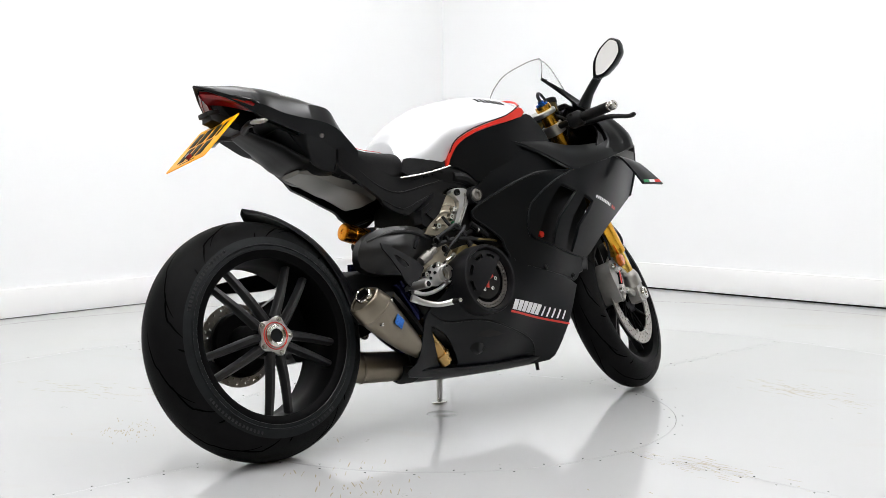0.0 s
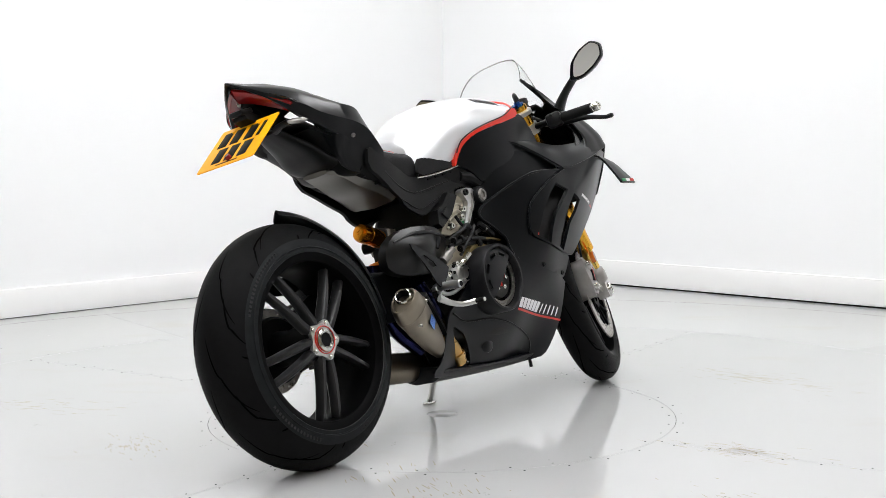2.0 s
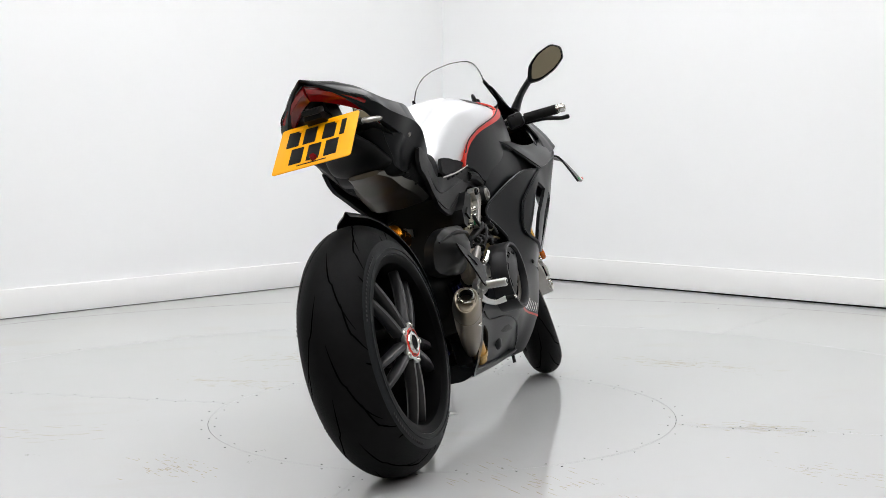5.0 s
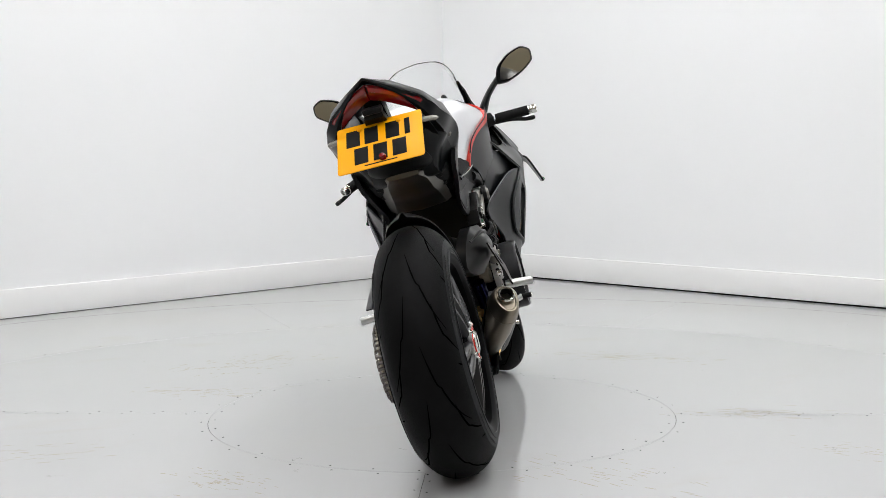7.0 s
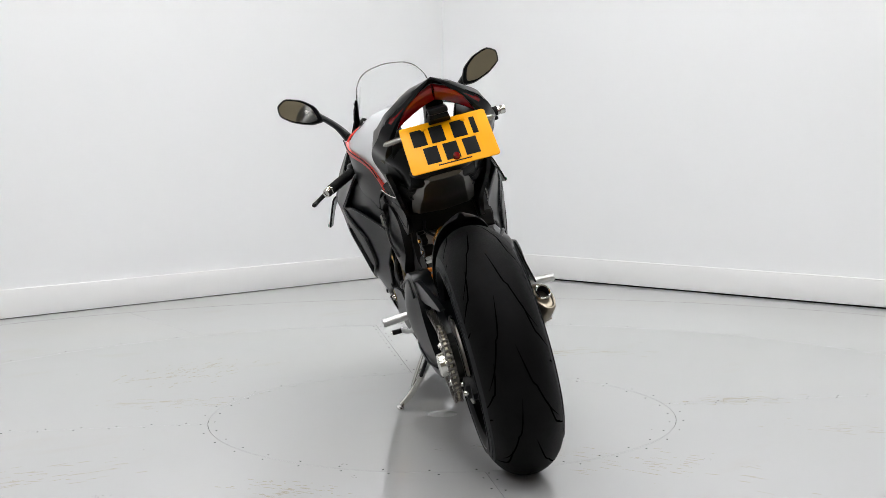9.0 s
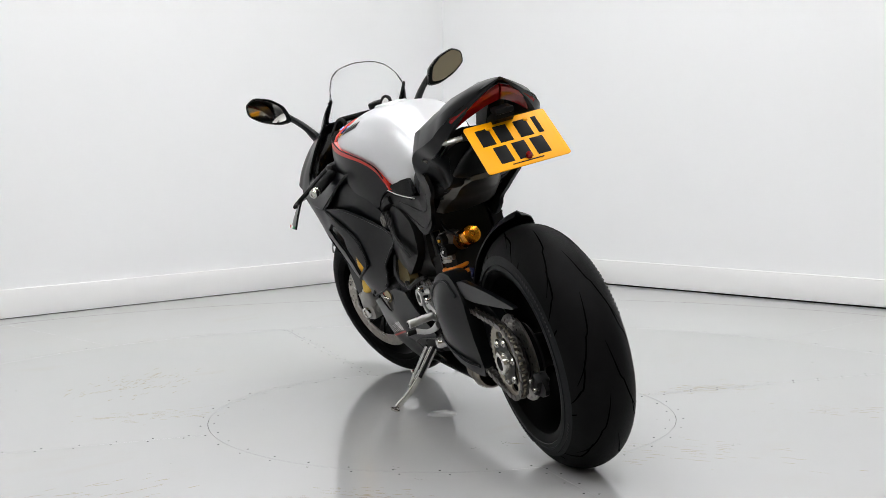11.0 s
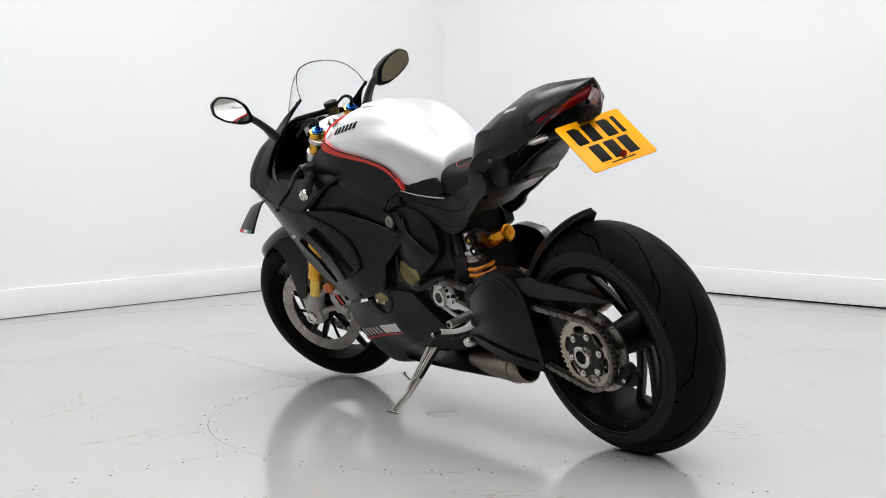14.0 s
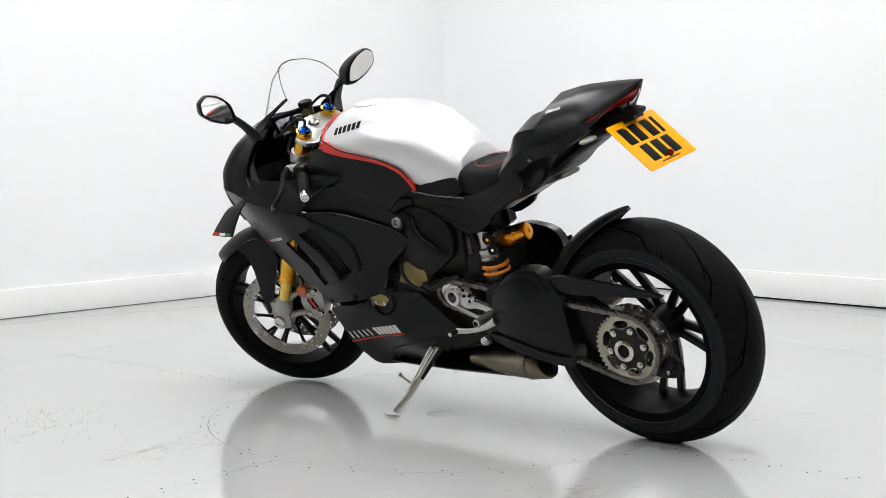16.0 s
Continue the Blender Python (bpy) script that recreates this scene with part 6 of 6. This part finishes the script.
        part("cap_ring", moved(turned([(.020, .006), (.0265, .005), (.027, -.004), (.026, -.01)], t0, ax, 24), STEER), GOLD, fork)
        part("adjuster_cable", moved(tube([t0 + ax * .02, t0 + ax * .045 + Vector((.005, 0, 0)), t0 + ax * .052 + Vector((.04, 0, 0)), t0 + Vector((.09, 0, .0))], [.006, .006, .005, .004], 8, 4), STEER), CABLE, fork)
        # clip-on bar
        r0, r1 = up(.60) + Vector((-.01, s * .02, 0)), Vector((1.105, s * .365, .851))
        d = (r1 - r0).normalized()
        part("bar_clamp", moved(turned([(.0275, -.018), (.035, -.018), (.036, 0), (.035, .018), (.0275, .018)], up(.60), ax, 24), STEER), ALU, fork)
        hb = part("handlebar", moved(tube([r0, r0 + d * .12], .011, 14), STEER), PLASTIC, bike, "black clip-on handlebar with rubber grip")
        L = (r1 - r0).length
        part("grip", moved(turned([(.0, .0)] + [(.0165 + (.0006 if k % 2 else 0), .001 + (L - .148) * k / 28) for k in range(29)] + [(.012, L - .145)], r0 + d * .125, d, 20), STEER), RUBBER, hb, "ribbed rubber grip")
        part("bar_end", moved(turned([(0, .026), (.007, .026), (.008, .029), (.013, .029), (.0155, .024), (.0155, .012), (.0135, .010), (.0155, .008), (.0145, 0), (0, 0)], r1 - d * .022, d, 24), STEER), STEEL, hb, "machined steel bar end")
        part("switch_block", moved(block((.045, .055, .05), r0 + d * .09, .012), STEER), PLASTIC, hb)
        part("switch", moved(block((.012, .012, .010), r0 + d * .085 + Vector((-.022, 0, .016)), .003), STEER), RED if s > 0 else PLASTIC, hb)
        lever = [r0 + d * .07 + Vector((.05, 0, .0)), r0 + d * .12 + Vector((.075, 0, -.005)), r0 + d * .20 + Vector((.085, 0, -.010)), Vector((1.225, s * .36, .830)), Vector((1.212, s * .385, .824))]
        part("lever", moved(tube(lever, [.009, .007, .006, .005, .006], 10, 4, flat=1.4), STEER), PLASTIC, hb, "black hand lever")
        part("lever_end", moved(turned([(0, -.008), (.006, -.006), (.008, 0), (.006, .006), (0, .008)], lever[-1], d, 12), STEER), PLASTIC, hb)
        part("lever_perch", moved(tube([r0 + d * .06, r0 + d * .065 + Vector((.055, 0, .002))], [.015, .011], 12), STEER), ALU, hb)
    yoke = [(1.155, .14), (1.19, .145), (1.215, .13), (1.225, .06), (1.245, .035), (1.245, -.035), (1.225, -.06), (1.215, -.13), (1.19, -.145), (1.155, -.14), (1.135, -.10), (1.165, -.05), (1.165, .05), (1.135, .10)]
    M = Matrix.Translation((1.182, 0, .945)) @ Matrix.Rotation(-RAKE, 4, "Y") @ Matrix.Rotation(radians(90), 4, "X") @ Matrix.Translation((-1.182, 0, 0))
    part("top_yoke", moved(prism([(x, -y) for x, y in yoke], .016, .003, M, rounds=1), STEER), ALU, fork, "machined aluminium top yoke")
    part("lower_yoke", moved(block((.07, .26, .035), (1.30, 0, .74), .012, Matrix.Rotation(-RAKE, 4, "Y")), STEER), PLASTIC, fork)
    part("steering_nut", moved(turned([(0, .012), (.012, .012), (.018, .008), (.019, 0)], (1.195, 0, .962), ax, 24), STEER), STEEL, fork)
    # fluid pots
    for at, r, h, nm in (((1.262, -.105, .955), .022, .055, "brake"), ((1.300, -.030, .930), .015, .038, "clutch")):
        pot = part("fluid_reservoir", moved(turned([(0, 0), (r * .8, 0), (r, .006), (r, h * .62), (0, h * .62)], at, (0, 0, 1), 24), STEER), FLUID, bike, "smoked fluid reservoir with black cap")
        part("cap", moved(turned([(r * 1.02, 0), (r * 1.12, .002), (r * 1.12, h * .3), (r * .95, h * .36), (0, h * .36)], Vector(at) + Vector((0, 0, h * .62)), (0, 0, 1), 24), STEER), PLASTIC, pot)
        part("stem", moved(tube([at, Vector(at) + Vector((-.01, .0, -.03))], .006, 10), STEER), PLASTIC, pot)
    dash = part("instrument_display", block((.018, .15, .085), (1.318, 0, .955), .006, Matrix.Rotation(radians(35), 4, "Y")), GLOSS, bike, "dark instrument display")
    part("display_hood", block((.05, .165, .012), (1.345, 0, .985), .005, Matrix.Rotation(radians(20), 4, "Y")), PLASTIC, dash)
    # mudguard
    rows = []
    for a, w in ((46, .030), (54, .056), (70, .066), (90, .070), (115, .070), (140, .066), (158, .058)):
        ca, sa = math.cos(radians(a)), math.sin(radians(a))
        row = []
        for k in range(9):
            q = -1 + k / 4
            rr = .325 - .038 * abs(q) ** 2.2
            row.append(STEER @ Vector((1.490 + rr * ca, q * w, .300 + rr * sa)))
        rows.append(row)
    mg = part("front_mudguard", patch(rows, 3, 5, .004, 1, (0, 0, -1)), BODY, bike, "matt black front mudguard")
    for s in (1, -1):
        part("mudguard_side", moved(skin([(1.600, .560), (1.573, .551), (1.548, .503), (1.543, .436), (1.541, .355), (1.532, .312), (1.500, .373), (1.454, .486), (1.440, .530), (1.460, .585), (1.53, .605)], surface([(1.58, .56, .070), (1.47, .50, .092), (1.53, .32, .100), (1.50, .45, .096), (1.50, .59, .070)]), .006, s, step=.016), STEER), BODY, mg)


def small_details():
    e, f = bpy.data.objects["engine"], bpy.data.objects["fork"]
    for pth, r in (([(1.20, .12, .90), (1.25, .13, .88), (1.29, .09, .84), (1.28, .05, .78)], .004),
                   ([(1.22, .16, .89), (1.28, .15, .86), (1.31, .08, .82), (1.29, .02, .76)], .005),
                   ([(1.24, -.14, .90), (1.30, -.12, .88), (1.32, -.06, .84), (1.29, 0, .78)], .005),
                   ([(1.26, -.10, .955), (1.25, -.13, .93), (1.24, -.16, .90)], .0045),
                   ([(1.30, -.03, .93), (1.29, .05, .90), (1.24, .12, .89)], .004)):
        part("control_cable", moved(tube(pth, r, 8, 5), STEER), CABLE, f)
    for pth, r, mt in (([(.70, .16, .48), (.66, .165, .47), (.62, .150, .49), (.58, .13, .50)], .008, CABLE),
                       ([(.79, .15, .56), (.77, .168, .51), (.74, .168, .475), (.70, .15, .45)], .006, CABLE),
                       ([(.66, .10, .42), (.62, .14, .45), (.57, .14, .47)], .012, PLASTIC),
                       ([(.52, .06, .66), (.45, .07, .64), (.42, .05, .62)], .004, CABLE),
                       ([(.62, -.15, .62), (.64, -.155, .59), (.68, -.16, .57), (.70, -.165, .52)], .005, CABLE),
                       ([(.72, -.16, .59), (.75, -.162, .57), (.78, -.16, .55)], .009, PLASTIC),
                       ([(.58, -.13, .46), (.60, -.16, .48), (.63, -.165, .50)], .009, STEEL)):
        part("hose", tube(pth, r, 8, 5), mt, e)
    for x, z in ((.575, .545), (.612, .548), (.655, .548), (.742, .572), (.70, .530), (.60, .520)):
        part("hose_clip", turned([(.004, -.004), (.0105, -.004), (.0105, .004), (.004, .004)], (x, -.160, z), (1, 0, .2), 12), STEEL if x > .7 else PLASTIC, e)
    for x, z in ((.828, .448), (.812, .36), (.60, .40)):
        part("case_bolt", turned([(0, .006), (.004, .006), (.0045, .010), (.008, .010), (.009, 0)], (x, -.178 if x > .7 else -.14, z), (0, -1, 0), 12), STEEL, e)
    sw = bpy.data.objects["swingarm"]
    part("swingarm_rib", tube([(.46, .160, .34), (.36, .176, .33), (.25, .168, .30), (.19, .152, .29)], .004, 6, 4), BODY, sw)
    part("swingarm_rib", tube([(.42, .170, .475), (.35, .174, .52), (.28, .164, .53), (.22, .164, .49)], .004, 6, 4), BODY, sw)
    part("adjuster_wheel", moved(revolve([(0, .018), (.012, .018), (.016, .012), (.017, -.01)], 18), Matrix.Translation((.485, .156, .318))), STEEL, sw, "steel eccentric adjuster")
    belly = bpy.data.objects["belly_pan.001"]
    part("round_boss", moved(revolve([(0, -.008), (.018, -.006), (.026, .0), (.028, .006)], 28), Matrix.Translation((.715, -FAIR(.715, .225) + .002, .225))), BODY, belly)
    part("drain_pin", stick((1.0, -.05, .15), (1.0, -.05, .118), .006, 8), PLASTIC, belly)
    for k in range(3):
        part("louvre", moved(block((.035, .004, .006), (0, 0, 0), .001, Matrix.Rotation(radians(12), 4, "Y")), Matrix.Translation((.965 - .004 * k, -FAIR(.96, .19 - .014 * k) - .001, .195 - .014 * k))), PLASTIC, belly)
    seat = bpy.data.objects["seat"]
    part("seat_seam", tube([(.50, -.105, .80), (.49, -.085, .83), (.485, 0, .841), (.49, .085, .83), (.50, .105, .80)], .0016, 6, 5), PLASTIC, seat)


engine()
exhaust()
swingarm()
chain()
shock()
rider_controls()
front_end()
small_details()


def motions():
    steps = [0.5 * i for i in range(33)]
    walk(turntable, [(t, Matrix.Rotation(radians(SPIN0 + SPIN * t), 4, "Z")) for t in steps])
    walk(bike, [(t, Matrix.Rotation(radians(SPIN0 + SPIN * t), 4, "Z") @ LEAN_POSE) for t in steps])


motions()
